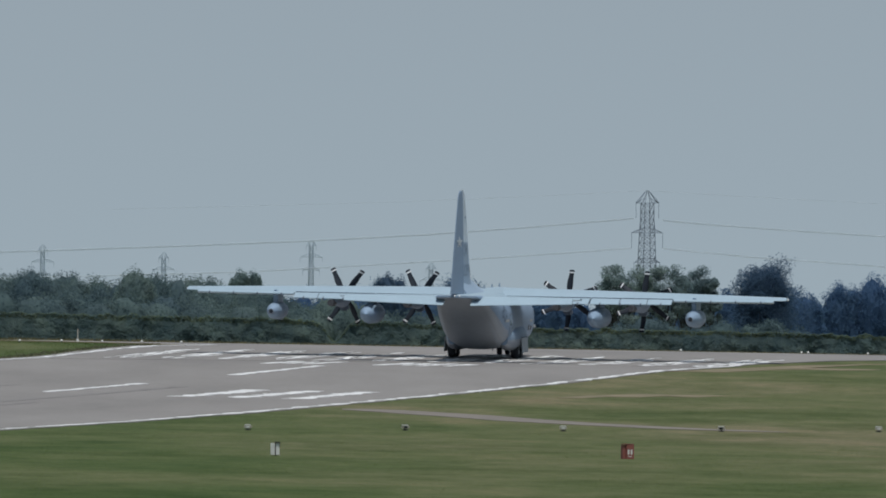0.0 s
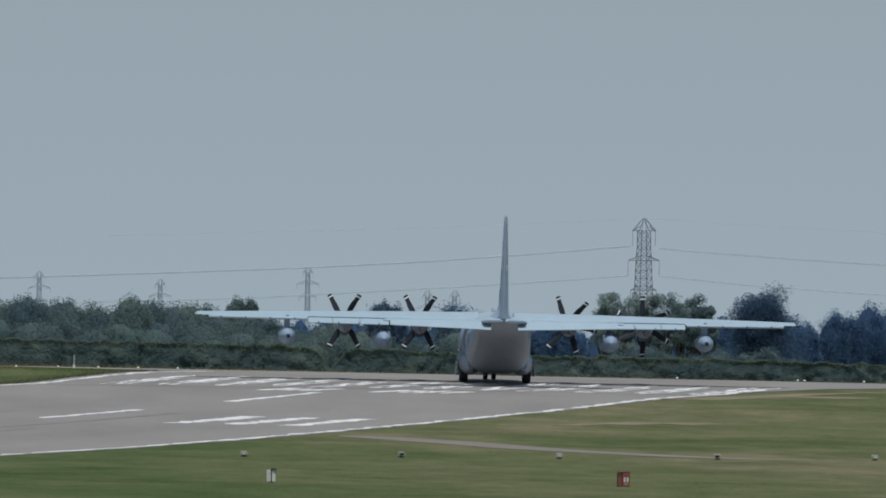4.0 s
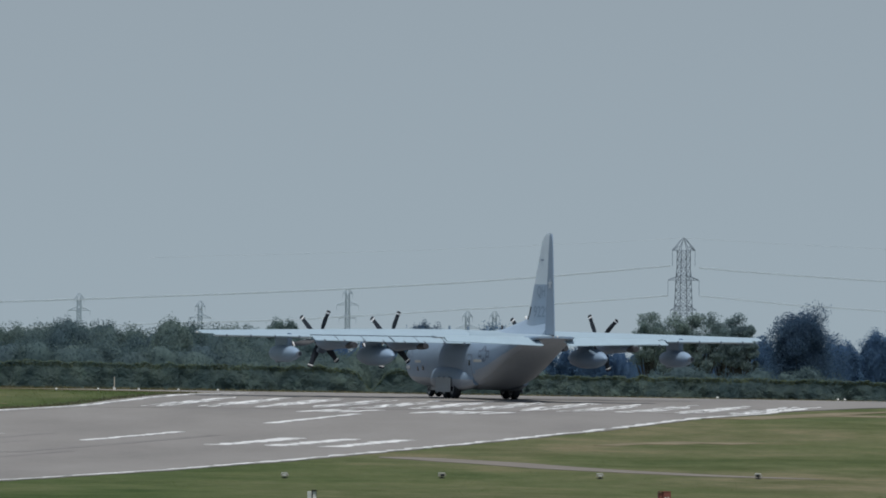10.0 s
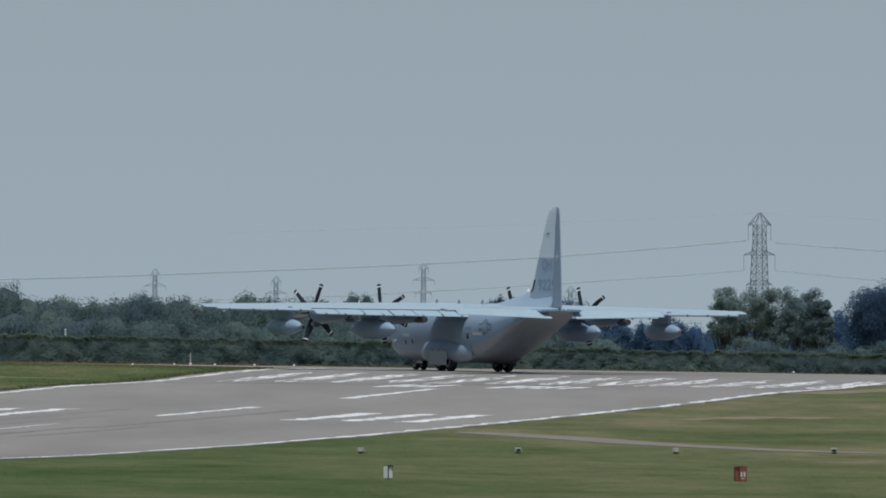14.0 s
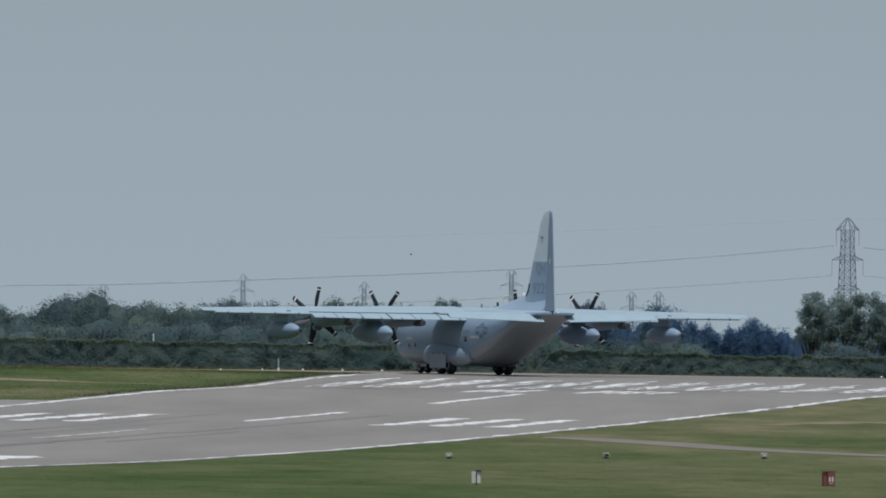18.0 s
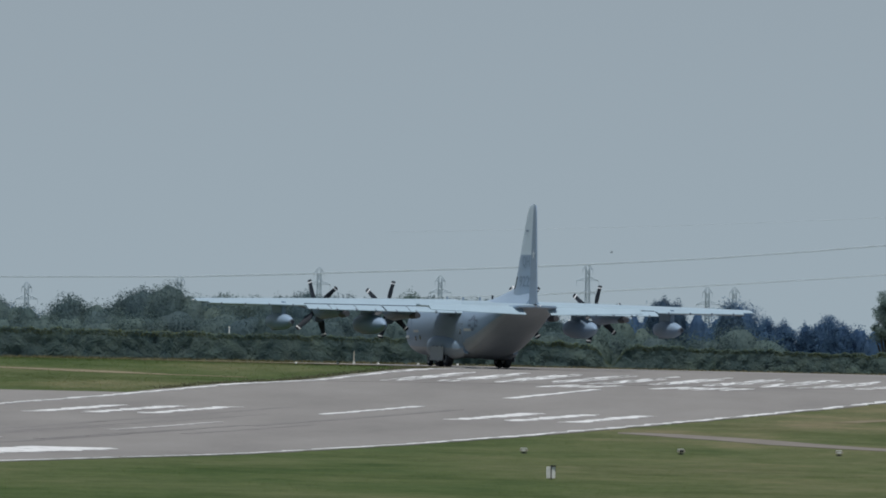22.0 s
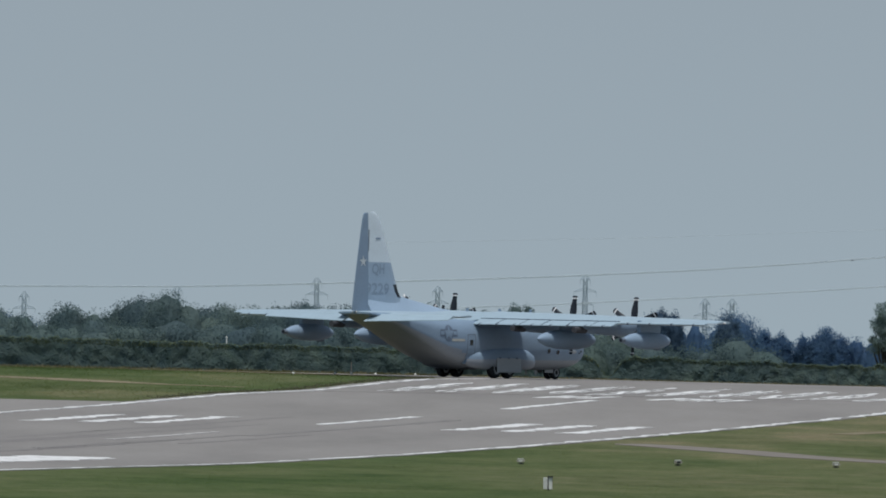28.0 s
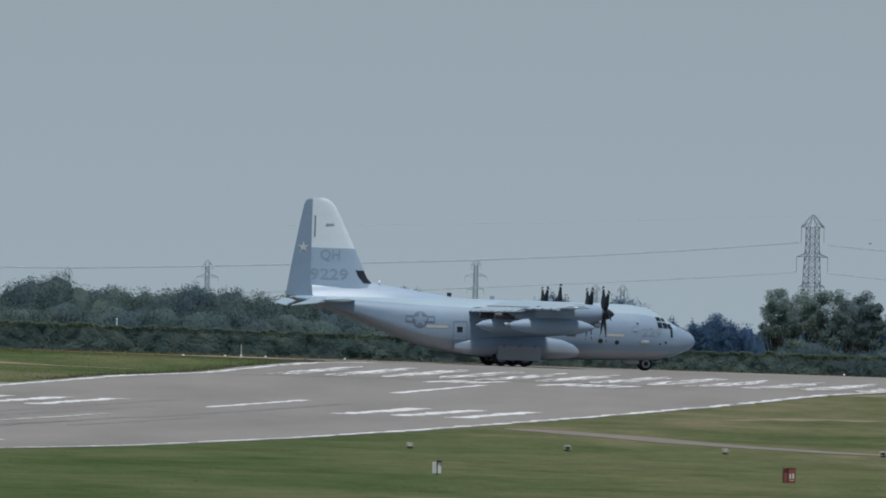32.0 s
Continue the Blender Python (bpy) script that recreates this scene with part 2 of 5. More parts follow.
# hedge, wood and grove leaves are coloured paler and bluer for haze
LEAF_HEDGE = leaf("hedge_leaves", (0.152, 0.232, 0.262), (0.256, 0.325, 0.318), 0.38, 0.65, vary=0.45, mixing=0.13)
LEAF_HEDGE_TOP = leaf("young_hedge_shoots", (0.140, 0.178, 0.118), (0.168, 0.198, 0.128), 0.3, 0.5)
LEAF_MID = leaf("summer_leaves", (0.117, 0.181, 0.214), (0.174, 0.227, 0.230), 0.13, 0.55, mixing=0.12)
# the blue of distance haze is put into the far leaves' colour
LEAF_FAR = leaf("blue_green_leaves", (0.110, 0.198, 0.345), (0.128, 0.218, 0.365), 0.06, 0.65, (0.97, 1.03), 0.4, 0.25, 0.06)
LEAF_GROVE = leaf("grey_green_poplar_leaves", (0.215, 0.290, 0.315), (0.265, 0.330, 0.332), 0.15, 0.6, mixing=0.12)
# oak and lone trees: haze blue is mixed into the leaf colour
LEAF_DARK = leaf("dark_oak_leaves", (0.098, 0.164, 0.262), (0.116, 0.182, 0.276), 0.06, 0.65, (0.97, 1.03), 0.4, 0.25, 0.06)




# ---- building helpers ----
def mesh_of(bm, mat, smooth=False):
    me = bpy.data.meshes.new("mesh")
    bm.normal_update()
    bm.to_mesh(me)
    bm.free()
    for m in mat if isinstance(mat, (list, tuple)) else [mat]:
        me.materials.append(m)
    if smooth:
        me.shade_smooth()
        me.set_sharp_from_angle(angle=radians(38))
    return me


def part(name, bm, mat, parent=None, label="", smooth=False, at=None):
    ob = new(name, mesh_of(bm, mat, smooth))
    ob.parent = parent
    if at is not None:
        ob.matrix_basis = at
    if label:
        tagged(ob, label)
    return ob


def thing(name, label, category, group="", kind="", at=None):
    ob = new(name)
    ob.empty_display_size = 0.2
    if at is not None:
        ob.matrix_basis = at
    return tagged(ob, label, category, group, kind)


def box(bm, x0, x1, y0, y1, z0, z1, mi=0):
    vs = [bm.verts.new(p) for p in ((x0, y0, z0), (x1, y0, z0), (x1, y1, z0), (x0, y1, z0), (x0, y0, z1), (x1, y0, z1), (x1, y1, z1), (x0, y1, z1))]
    for f in ((3, 2, 1, 0), (4, 5, 6, 7), (0, 1, 5, 4), (1, 2, 6, 5), (2, 3, 7, 6), (3, 0, 4, 7)):
        bm.faces.new([vs[i] for i in f]).material_index = mi
    return bm


def rbox(x0, x1, y0, y1, z0, z1, r=0.03):
    """A box with its edges rounded off."""
    bm = box(bmesh.new(), x0, x1, y0, y1, z0, z1)
    bmesh.ops.bevel(bm, geom=bm.edges[:], offset=r, segments=2, affect="EDGES")
    return bm


def loft(bm, rings, close=True, cap=True):
    """Skin through rings of equal count."""
    rows = [[bm.verts.new(p) for p in ring] for ring in rings]
    n = len(rows[0])
    for a, b in zip(rows, rows[1:]):
        for i in range(n if close else n - 1):
            j = (i + 1) % n
            bm.faces.new((a[i], a[j], b[j], b[i]))
    if cap:
        bm.faces.new(rows[0][::-1])
        bm.faces.new(rows[-1])
    bmesh.ops.recalc_face_normals(bm, faces=bm.faces[:])
    return bm


def tube(bm, a, b, r0, r1, n=8):
    a, b = Vector(a), Vector(b)
    q = (b - a).to_track_quat("Z", "Y")
    ring = [Vector((math.cos(2 * math.pi * i / n), math.sin(2 * math.pi * i / n), 0)) for i in range(n)]
    rows = [[bm.verts.new(p + q @ (v * r)) for v in ring] for p, r in ((a, r0), (b, r1))]
    for i in range(n):
        j = (i + 1) % n
        bm.faces.new((rows[0][i], rows[0][j], rows[1][j], rows[1][i]))
    bm.faces.new(rows[0][::-1])
    bm.faces.new(rows[1])
    return bm


def spindle(profile, n=16, axis="x", centre=(0, 0, 0)):
    """A body of revolution: profile of (along, radius)."""
    bm = bmesh.new()
    rings = []
    for s, r in profile:
        ring = []
        for i in range(n):
            a = 2 * math.pi * i / n
            u, v = r * math.cos(a), r * math.sin(a)
            p = (s, u, v) if axis == "x" else (u, s, v) if axis == "y" else (u, v, s)
            ring.append((p[0] + centre[0], p[1] + centre[1], p[2] + centre[2]))
        rings.append(ring)
    return loft(bm, rings)


# ---- the lie of the land ----
LAND_Y = [0, 500, 700, 860, 930, 972, 1010, 1064, 1110, 1151, 1180, 1200, 1215, 1240, 1290, 4000, 5200]
LAND_Z = [-2.6, -2.3, -2.05, -2.05, -2.25, -2.15, -1.95, -1.53, -1.10, -0.59, -0.49, -0.29, -0.21, -0.27, -0.55, -33.0, -48.0]
RUN, SIDE = Vector((0.17785, 0.98406)), Vector((0.98406, -0.17785))   # along and across the runway
MID = -207.9       # the centre line's place across
FALL = -0.0087   # the whole field tilts down to the east


def land(x, y):
    """The ground's height: the lie of the field, and the runway's own dip and camber."""
    u = (max(930.0, min(1215.0, y)) - 1060) / 100
    q = max(-25.0, min(25.0, SIDE.x * x + SIDE.y * y - MID))
    dip = -0.2063 + 0.0636 * u + 0.0152 * u * u + q * (0.0012 if q > 0 else 0.0084)
    return float(np.interp(y, LAND_Y, LAND_Z)) + FALL * max(-150.0, min(150.0, x)) + max(0.0, min(1.0, (1215 - y) / 40)) * dip


def run_xy(s, q):
    return RUN.x * s + SIDE.x * q, RUN.y * s + SIDE.y * q


def ground_sheet():
    xs = [-3000, -1500, -700, -400, -250, -150] + list(range(-120, 121, 8)) + [150, 250, 400, 700, 1500, 3000]
    ys = [-400, -100, 0, 200, 400, 500, 600] + list(range(660, 860, 25)) + list(range(860, 1300, 4)) + list(range(1300, 1800, 50)) + list(range(1800, 4990, 200)) + [4990]
    bm = bmesh.new()
    rows = [[bm.verts.new((x, y, land(x, y) - (0.0 if y < 4980 else 5.0))) for x in xs] for y in ys]
    for a, b in zip(rows, rows[1:]):
        for i in range(len(xs) - 1):
            bm.faces.new((a[i], a[i + 1], b[i + 1], b[i]))
    tagged(part("ground", bm, GRASS, smooth=True), "mown green and straw-coloured airfield grass", "grass", kind="structure")


def sheet(name, mat, rows, rise, label="", parent=None, thick=0.06):
    """A thin slab over the land: rows of (x, y) points, all rows equally long."""
    bm = bmesh.new()
    top = [[bm.verts.new((x, y, land(x, y) + rise)) for x, y in r] for r in rows]
    for a, b in zip(top, top[1:]):
        for i in range(len(a) - 1):
            bm.faces.new((a[i], a[i + 1], b[i + 1], b[i]))
    edge = top[0] + [r[-1] for r in top[1:-1]] + top[-1][::-1] + [r[0] for r in top[-2:0:-1]]
    low = [bm.verts.new((v.co.x, v.co.y, v.co.z - thick)) for v in edge]
    for i in range(len(edge)):
        j = (i + 1) % len(edge)
        bm.faces.new((edge[i], low[i], low[j], edge[j]))
    bmesh.ops.recalc_face_normals(bm, faces=bm.faces[:])
    if sum(f.normal.z for f in bm.faces) < 0:
        bmesh.ops.reverse_faces(bm, faces=bm.faces[:])
    return part(name, bm, mat, parent, label)


def strip(name, mat, s0, s1, q0, q1, rise, label="", parent=None, step=4.0, cols=1, ragged=0.0):
    n = max(1, round((s1 - s0) / step))
    rng = random.Random(f"{s0} {q0}")
    rows = []
    for k in range(n + 1):
        s = s0 + (s1 - s0) * k / n
        a, b = (q0 + rng.uniform(-ragged, ragged), q1 + rng.uniform(-ragged, ragged))
        rows.append([run_xy(s, a + (b - a) * c / cols) for c in range(cols + 1)])
    return sheet(name, mat, rows, rise, label, parent)


def airfield():
    road = thing("runway", "grey asphalt runway with worn white paint", "runway", kind="structure")
    strip("asphalt", TARMAC, 480, 1196, MID - 24.4, MID + 21.65, 0.03, parent=road, cols=4, ragged=0.18)
    # turning pad at the runway's end, and the way out of it
    rows = []
    for k in range(46):
        y = 1172 + k * 2.5
        left = np.interp(y, [1172, 1200, 1214, 1236, 1246, 1254, 1264, 1272, 1280, 1290], [-21.5, -16.0, -13.0, -13.5, -22.0, -26.0, -27.0, -24.0, -16.0, 10.0])
        right = np.interp(y, [1172, 1193, 1203, 1212, 1222, 1235, 1250, 1290], [20.0, 27.5, 31.0, 36.0, 46.0, 80.0, 150.0, 160.0])
        if y > 1285:
            break
        rows.append([(left + (right - left) * c / 6, y) for c in range(7)])
    sheet("turning_pad", TARMAC, rows, 0.045, parent=road)
    # a taxiway that joins from the west
    rows = [[(-150 + c * 9.0, y) for c in range(15)] for y in range(1034, 1123, 8)]
    rows = [[(min(x, (MID - 23.5) / SIDE.x + RUN.x / RUN.y * y - 0.0), y) for x, _ in r] for r in rows for y in [r[0][1]]]
    taxi = thing("taxiway", "grey asphalt taxiway joining the runway", "taxiway", kind="structure")
    sheet("asphalt", TARMAC, rows, 0.024, parent=taxi)
    up = 0.05
    paintwork = thing("runway_marking", "worn white runway paint, edges cut ragged for heat shimmer", "runway marking", kind="structure")
    # heat shimmer is put into the shape: ragged edges on lines and bars
    strip("edge_line", MARK_THIN, 560, 985, MID + 20.98, MID + 21.30, up, parent=paintwork, ragged=0.22, step=2.0)
    strip("edge_line", MARK, 985, 1188, MID + 20.88, MID + 21.38, up, parent=paintwork, ragged=0.30, step=1.5)
    strip("edge_line", MARK, 900, 1214, MID - 23.4, MID - 22.8, up + 0.02, parent=paintwork, ragged=0.28, step=1.5)
    for s in (799.1, 859.2, 919.3, 979.4, 1039.5, 1099.6):
        strip("centre_dash", MARK_OLD if s in (919.3, 979.4) else MARK, s, s + 30.3, MID - 0.32, MID + 0.32, up, parent=paintwork, ragged=0.20, step=1.2)
    for q in (9.42, 12.78, 16.15):
        for side in (-1, 1):
            strip("touchdown_bar", MARK, 1033.6, 1057.8, MID + side * q - 0.62, MID + side * q + 0.62, up, parent=paintwork, ragged=0.40, step=1.0)
    strip("aiming_bar", MARK, 874, 920, MID + 8.5, MID + 13.2, up, parent=paintwork, ragged=0.6, step=1.6)
    for k in range(12):
        q = MID - 18.53 + 3.505 * k
        bar = strip("threshold_bar", MARK_THIN, 1157, 1185, q - 0.14, q + 0.18, up + 0.015, parent=paintwork, ragged=0.34, step=2.6)
        for dq, s0, s1 in ((-0.78, 1156 + 1.7 * (k % 4), 1168 + 2.3 * (k % 3)), (-0.50, 1161 + 2.1 * (k % 3), 1177 + 2.2 * (k % 4)),
                           (0.56, 1158 + 1.3 * (k % 5), 1172 + 2.9 * (k % 3)), (0.82, 1163 + 1.9 * (k % 3), 1176 + 2.4 * (k % 4))):
            strip("flaked_strip", MARK_THIN, s0, s1, q + dq - 0.075, q + dq + 0.075, up + 0.013, parent=bar, ragged=0.20, step=2.2)
    # the runway's number, worn past reading
    for q0, n in ((-5.4, 3), (2.2, 4)):
        for k in range(n):
            strip("number_bar", MARK_THIN, 1137 + (k % 2) * 1.5, 1150 - (k % 2) * 1.5, MID + q0 + k * 1.35, MID + q0 + k * 1.35 + 0.75, up, parent=paintwork, ragged=0.22, step=2.0)
    rub = thing("tyre_marks", "dark rubber streaks along the touchdown zone", "tyre marks", kind="structure")
    rng = random.Random(4)
    for k in range(14):
        q, s = MID + rng.choice((-1, 1)) * rng.uniform(2.5, 6.5), rng.uniform(850, 1010)
        strip("streak", RUBBER, s, s + rng.uniform(25, 70), q - rng.uniform(0.15, 0.5), q + rng.uniform(0.15, 0.5), 0.036, parent=rub, ragged=0.12)
    # a beaten track across the grass and the dry strip before the hedge
    pts = [(-2.0, 1024), (-0.4, 1022.5), (1.6, 1018.5), (3.6, 1014), (6.6, 1006.5), (9.6, 999), (12.6, 991.5), (15.6, 986), (18.2, 982.6), (20.4, 980.6), (22.6, 979)]
    rng = random.Random(5)
    rows = [[(x, y - w * rng.uniform(0.8, 1.2)), (x, y + w * rng.uniform(0.8, 1.2))] for (x, y), w in zip(pts, (1.0, 3.0, 4.4, 6.0, 6.6, 5.6, 4.2, 3.4, 2.6, 1.6, 0.4))]
    tagged(sheet("beaten_track", PATH, rows, 0.02), "pale gravel track across the grass", "path", kind="structure")
    for name, pts in (("west", [(-13.5, 1214, 3), (-14, 1232, 5), (-15, 1245, 8), (-17, 1252, 6), (-22, 1258, 3)]),
                      ("east", [(21, 1151, 1), (25, 1168, 3), (31, 1189, 5), (40, 1205, 6), (60, 1222, 5)])):
        rows = [[(x - 2.4, y - w * 0.4), (x + 1.5, y + w * 0.5)] for x, y, w in pts]
        tagged(sheet("dry_verge_" + name, DRY, rows, 0.018), "straw-coloured dry grass at the asphalt edge", "verge", kind="structure")
    for pts, wide in (([(10.8, 1070), (12.2, 1073), (14.0, 1078), (15.8, 1080), (17.4, 1082), (19.2, 1081), (21.0, 1084)], (1, 4, 3, 5, 2.5, 3, 0.5)),
                      ([(22.6, 1166), (24.5, 1169), (26.5, 1173), (28.2, 1175), (30.5, 1174), (33.0, 1176)], (0.8, 2.5, 4, 3, 4, 1))):
        rows = [[(x, y - w), (x + 0.4, y + w)] for (x, y), w in zip(pts, wide)]
        tagged(sheet("dry_patch", DRY, rows, 0.018), "dry straw-brown patch worn in the grass", "grass patch", kind="structure")
    pts = [(-13.8, 1228), (-15.5, 1237), (-19, 1243), (-23, 1248), (-27, 1254), (-31, 1258), (-37, 1258)]
    rows = [[(x, y - w), (x, y + w)] for (x, y), w in zip(pts, (2, 3, 4, 5, 6, 4, 0.5))]
    tagged(sheet("dry_shoulder", DRY, rows, 0.058), "straw-coloured dry shoulder of the turning pad", "verge", kind="structure")
    pts = [(-70, 1176), (-52, 1184), (-44, 1193), (-38, 1189), (-32, 1184), (-27, 1182)]
    rows = [[(x, y - w), (x, y + w)] for (x, y), w in zip(pts, (2, 3, 1.5, 2.6, 0.8, 0.5))]
    tagged(sheet("dry_patch", DRY, rows, 0.016), "dry brown patch in the grass", "grass patch", kind="structure")


ground_sheet()
airfield()


# ---- hedge, bushes, trees ----
def clumps(name, mat, pts, size, rng, parent, label="", flat=0.7, masses=()):
    """Leaves as small bent cards, joined into one mesh; a point may bring the way its leaf faces."""
    verts, faces = [], []
    for p in pts:
        s = size * rng.uniform(0.6, 1.4)
        if isinstance(p, tuple):
            p, out = p
            out = (out + 0.22 * Vector((rng.gauss(0, 1), rng.gauss(0, 1), rng.gauss(0, 1)))).normalized()
            a = out.cross(Vector((rng.gauss(0, 1), rng.gauss(0, 1), rng.gauss(0, 1)))).normalized()
            b = out.cross(a)
        else:
            a = Vector((rng.gauss(0, 1), rng.gauss(0, 1), rng.gauss(0, flat))).normalized()
            b = a.cross(Vector((rng.gauss(0, 1), rng.gauss(0, 1), rng.gauss(0, 1)))).normalized()
        c = a.cross(b) * s * rng.uniform(0.15, 0.4)
        a, b, i = a * s, b * s * rng.uniform(0.5, 0.9), len(verts)
        verts += [p - a, p - b + c, p + a, p + b + c]
        faces += [(i, i + 1, i + 2), (i, i + 2, i + 3)]
    # the close inner growth behind the outer leaves
    for c, r, lumps, o in masses:
        i, nu = len(verts), max(10, min(20, int(max(r) * 9)))
        nv = int(nu * 0.55)
        for b in range(nv):
            for a in range(nu):
                w = math.pi * b / (nv - 1)
                v = Vector((math.sin(w) * math.cos(2 * math.pi * a / nu), math.sin(w) * math.sin(2 * math.pi * a / nu), math.cos(w)))
                verts.append(c + Vector((v.x * r[0], v.y * r[1], v.z * r[2])) * lump(v, lumps, o) * 0.985)
        faces += [(i + b * nu + a, i + (b + 1) * nu + a, i + (b + 1) * nu + (a + 1) % nu, i + b * nu + (a + 1) % nu) for b in range(nv - 1) for a in range(nu)]
    me = bpy.data.meshes.new("leaves")
    me.from_pydata([tuple(v) for v in verts], [], faces)
    if masses:
        me.shade_smooth()
    me.materials.append(mat)
    ob = new(name, me)
    ob.parent = parent
    tagged(ob, label, kind="stuff")
    return ob


def lump(v, lumps, o):
    return 1 + 0.22 * noise.noise(v * lumps + o) + 0.08 * noise.noise(v * lumps * 2.4 + o) + 0.03 * noise.noise(v * lumps * 6 + o)


def inner_mass(rng, c, r, lumps, masses):
    """A lumpy round mass of close growth."""
    masses.append((c, r, lumps, Vector((rng.uniform(0, 90), rng.uniform(0, 90), rng.uniform(0, 90)))))


def spray(rng, c, r, n, over=None):
    """Leaf points turned every way, thickest on the open southern side: loose round a bough's end, or close over its inner mass."""
    out, o = [], Vector((rng.uniform(0, 90), rng.uniform(0, 90), rng.uniform(0, 90)))
    while len(out) < n:
        v = Vector((rng.gauss(0, 1), rng.gauss(0, 1), rng.gauss(0, 1))).normalized()
        if v.y > 0.3 and rng.random() < 0.6:
            continue
        if over:
            v *= lump(v, over[2], over[3]) * (rng.uniform(0.98, 1.17) if rng.random() < 0.985 else rng.uniform(1.15, 1.28))
            out.append(c + Vector((v.x * over[1][0], v.y * over[1][1], v.z * over[1][2])))
        else:
            v *= rng.random() ** 0.45 * (1 + 0.5 * noise.noise(v * 1.9 + o))
            out.append(c + Vector((v.x * r[0], v.y * r[1], v.z * r[2])))
    return out


def tree(name, x, y, top, width, mat, seed, label, category="tree", leaf_size=0.5, count=1500, bare=0.28, group="", boughs=16, puff=0.42, airy=False, heart=0.40, soft_edge=False):
    """A tree on the land at x, y whose crown, made of leafy boughs, ends at the height top; an airy one shows sky between them."""
    rng = random.Random(seed)
    base = land(x, y) - 0.2
    h = top - base
    t = thing(name, label, category, group, at=pose(x, y, base))
    wood = bmesh.new()
    fork = h * bare
    crown = h - fork
    mid = Vector((rng.uniform(-0.05, 0.05) * width, 0, fork + crown * 0.46))
    tube(wood, (0, 0, 0), (0, 0, fork), h * 0.035, h * 0.024, 7)
    tube(wood, (0, 0, fork), mid, h * 0.024, h * 0.012, 6)
    pts, masses = [], []
    if not airy:
        inner_mass(rng, mid, (width * heart, width * heart, crown * heart), 2.2, masses)
        pts += spray(rng, mid, (width * (heart + 0.04), width * (heart + 0.04), crown * (heart + 0.04)), int(count * 0.35), masses[-1])
    for k in range(boughs):
        u = 0.92 - 1.4 * (k + 0.5) / boughs + rng.uniform(-0.08, 0.08)
        a = k * 2.4 + rng.uniform(-0.4, 0.4)
        v = Vector((math.cos(a) * math.sqrt(max(0.0, 1 - u * u)), math.sin(a) * math.sqrt(max(0.0, 1 - u * u)), u))
        reach = (1 - puff * 0.85) * (rng.uniform(0.45, 1.15) if airy else rng.uniform(0.66 if soft_edge else 0.80, 1.12))
        c = mid + Vector((v.x * width * 0.5 * reach, v.y * width * 0.5 * reach, v.z * crown * 0.54 * reach))
        r = width * 0.5 * puff * rng.uniform(0.72, 1.22)
        r = (r * rng.uniform(0.9, 1.3), r, r * rng.uniform(0.65, 0.95))
        loose = airy or soft_edge
        if not loose:
            inner_mass(rng, c, (r[0] * 0.84, r[1] * 0.84, r[2] * 0.84), 2.6, masses)
        pts += spray(rng, c, r, int(count * (1.0 if airy else 0.65) / boughs), None if loose else masses[-1])
        tube(wood, (0, 0, fork * rng.uniform(0.75, 1.1)), c, h * 0.011, h * 0.003, 5)
    part("trunk", wood, BARK, t)
    top_now = sorted(p.z for p in pts)[int(len(pts) * 0.997)]
    rise = (h - fork * 0.8) / (top_now - fork * 0.8)
    for p in pts:
        p.z = fork * 0.8 + (p.z - fork * 0.8) * rise
    masses = [(Vector((c.x, c.y, fork * 0.8 + (c.z - fork * 0.8) * rise)), (r[0], r[1], r[2] * rise), q, o) for c, r, q, o in masses]
    clumps("crown", mat, pts, leaf_size, rng, t, masses=masses)
    return t


def bush(name, x, y, top, width, mat, seed, label, leaf_size=0.35, count=900, group="", soft_edge=False):
    rng = random.Random(seed)
    base = land(x, y) - 0.3
    h = top - base
    t = thing(name, label, "bush", group, at=pose(x, y, base))
    pts, masses = [], []
    n = max(3, int(width / 2.0))
    for k in range(n):
        cx = -width / 2 + width * (k + 0.5) / n + rng.uniform(-0.3, 0.3)
        hh = h * (1 - 0.30 * abs(2 * cx / width) ** 2.2) * rng.uniform(0.88, 1.0)
        r = width / n * rng.uniform(0.75, 0.95)
        part("stem", tube(bmesh.new(), (cx * 0.8, 0, 0), (cx, 0, hh * 0.7), 0.07, 0.02, 4), BARK, t)
        mid = Vector((cx, rng.uniform(-1, 1), hh * 0.46))
        inner_mass(rng, mid, (r * 1.0, 1.45, hh * 0.46), 2.4, masses)
        pts += spray(rng, mid, (r, 1.45, hh), count // (2 * n), masses[-1])
        for _ in range(5):
            u, g, q = rng.uniform(-1, 1), rng.uniform(0.15, 0.86), r * rng.uniform(0.38, 0.62)
            c, q = Vector((cx + u * r * 0.8, rng.uniform(-1.3, -0.4), hh * g)), (q, q, min(q, hh * 0.20 + 0.2))
            if soft_edge:
                q = (q[0] * 1.25, q[1] * 1.25, q[2] * 1.25)
            else:
                inner_mass(rng, c, (q[0] * 0.84, q[1] * 0.84, q[2] * 0.84), 2.6, masses)
            pts += spray(rng, c, q, count // (10 * n), None if soft_edge else masses[-1])
    high = sorted(p.z for p in pts)[int(len(pts) * 0.997)]
    for p in pts:
        p.z *= h / high
    masses = [(Vector((c.x, c.y, c.z * h / high)), (r[0], r[1], r[2] * h / high), q, o) for c, r, q, o in masses]
    clumps("foliage", mat, pts, leaf_size, rng, t, masses=masses)
    return t


HEDGE = [(-75, 1215), (-60, 1235), (-45, 1256), (-30, 1277), (-16, 1291), (0, 1301), (20, 1307), (45, 1311), (80, 1315)]


def hedge_y(x):
    return float(np.interp(x, [p[0] for p in HEDGE], [p[1] for p in HEDGE]))


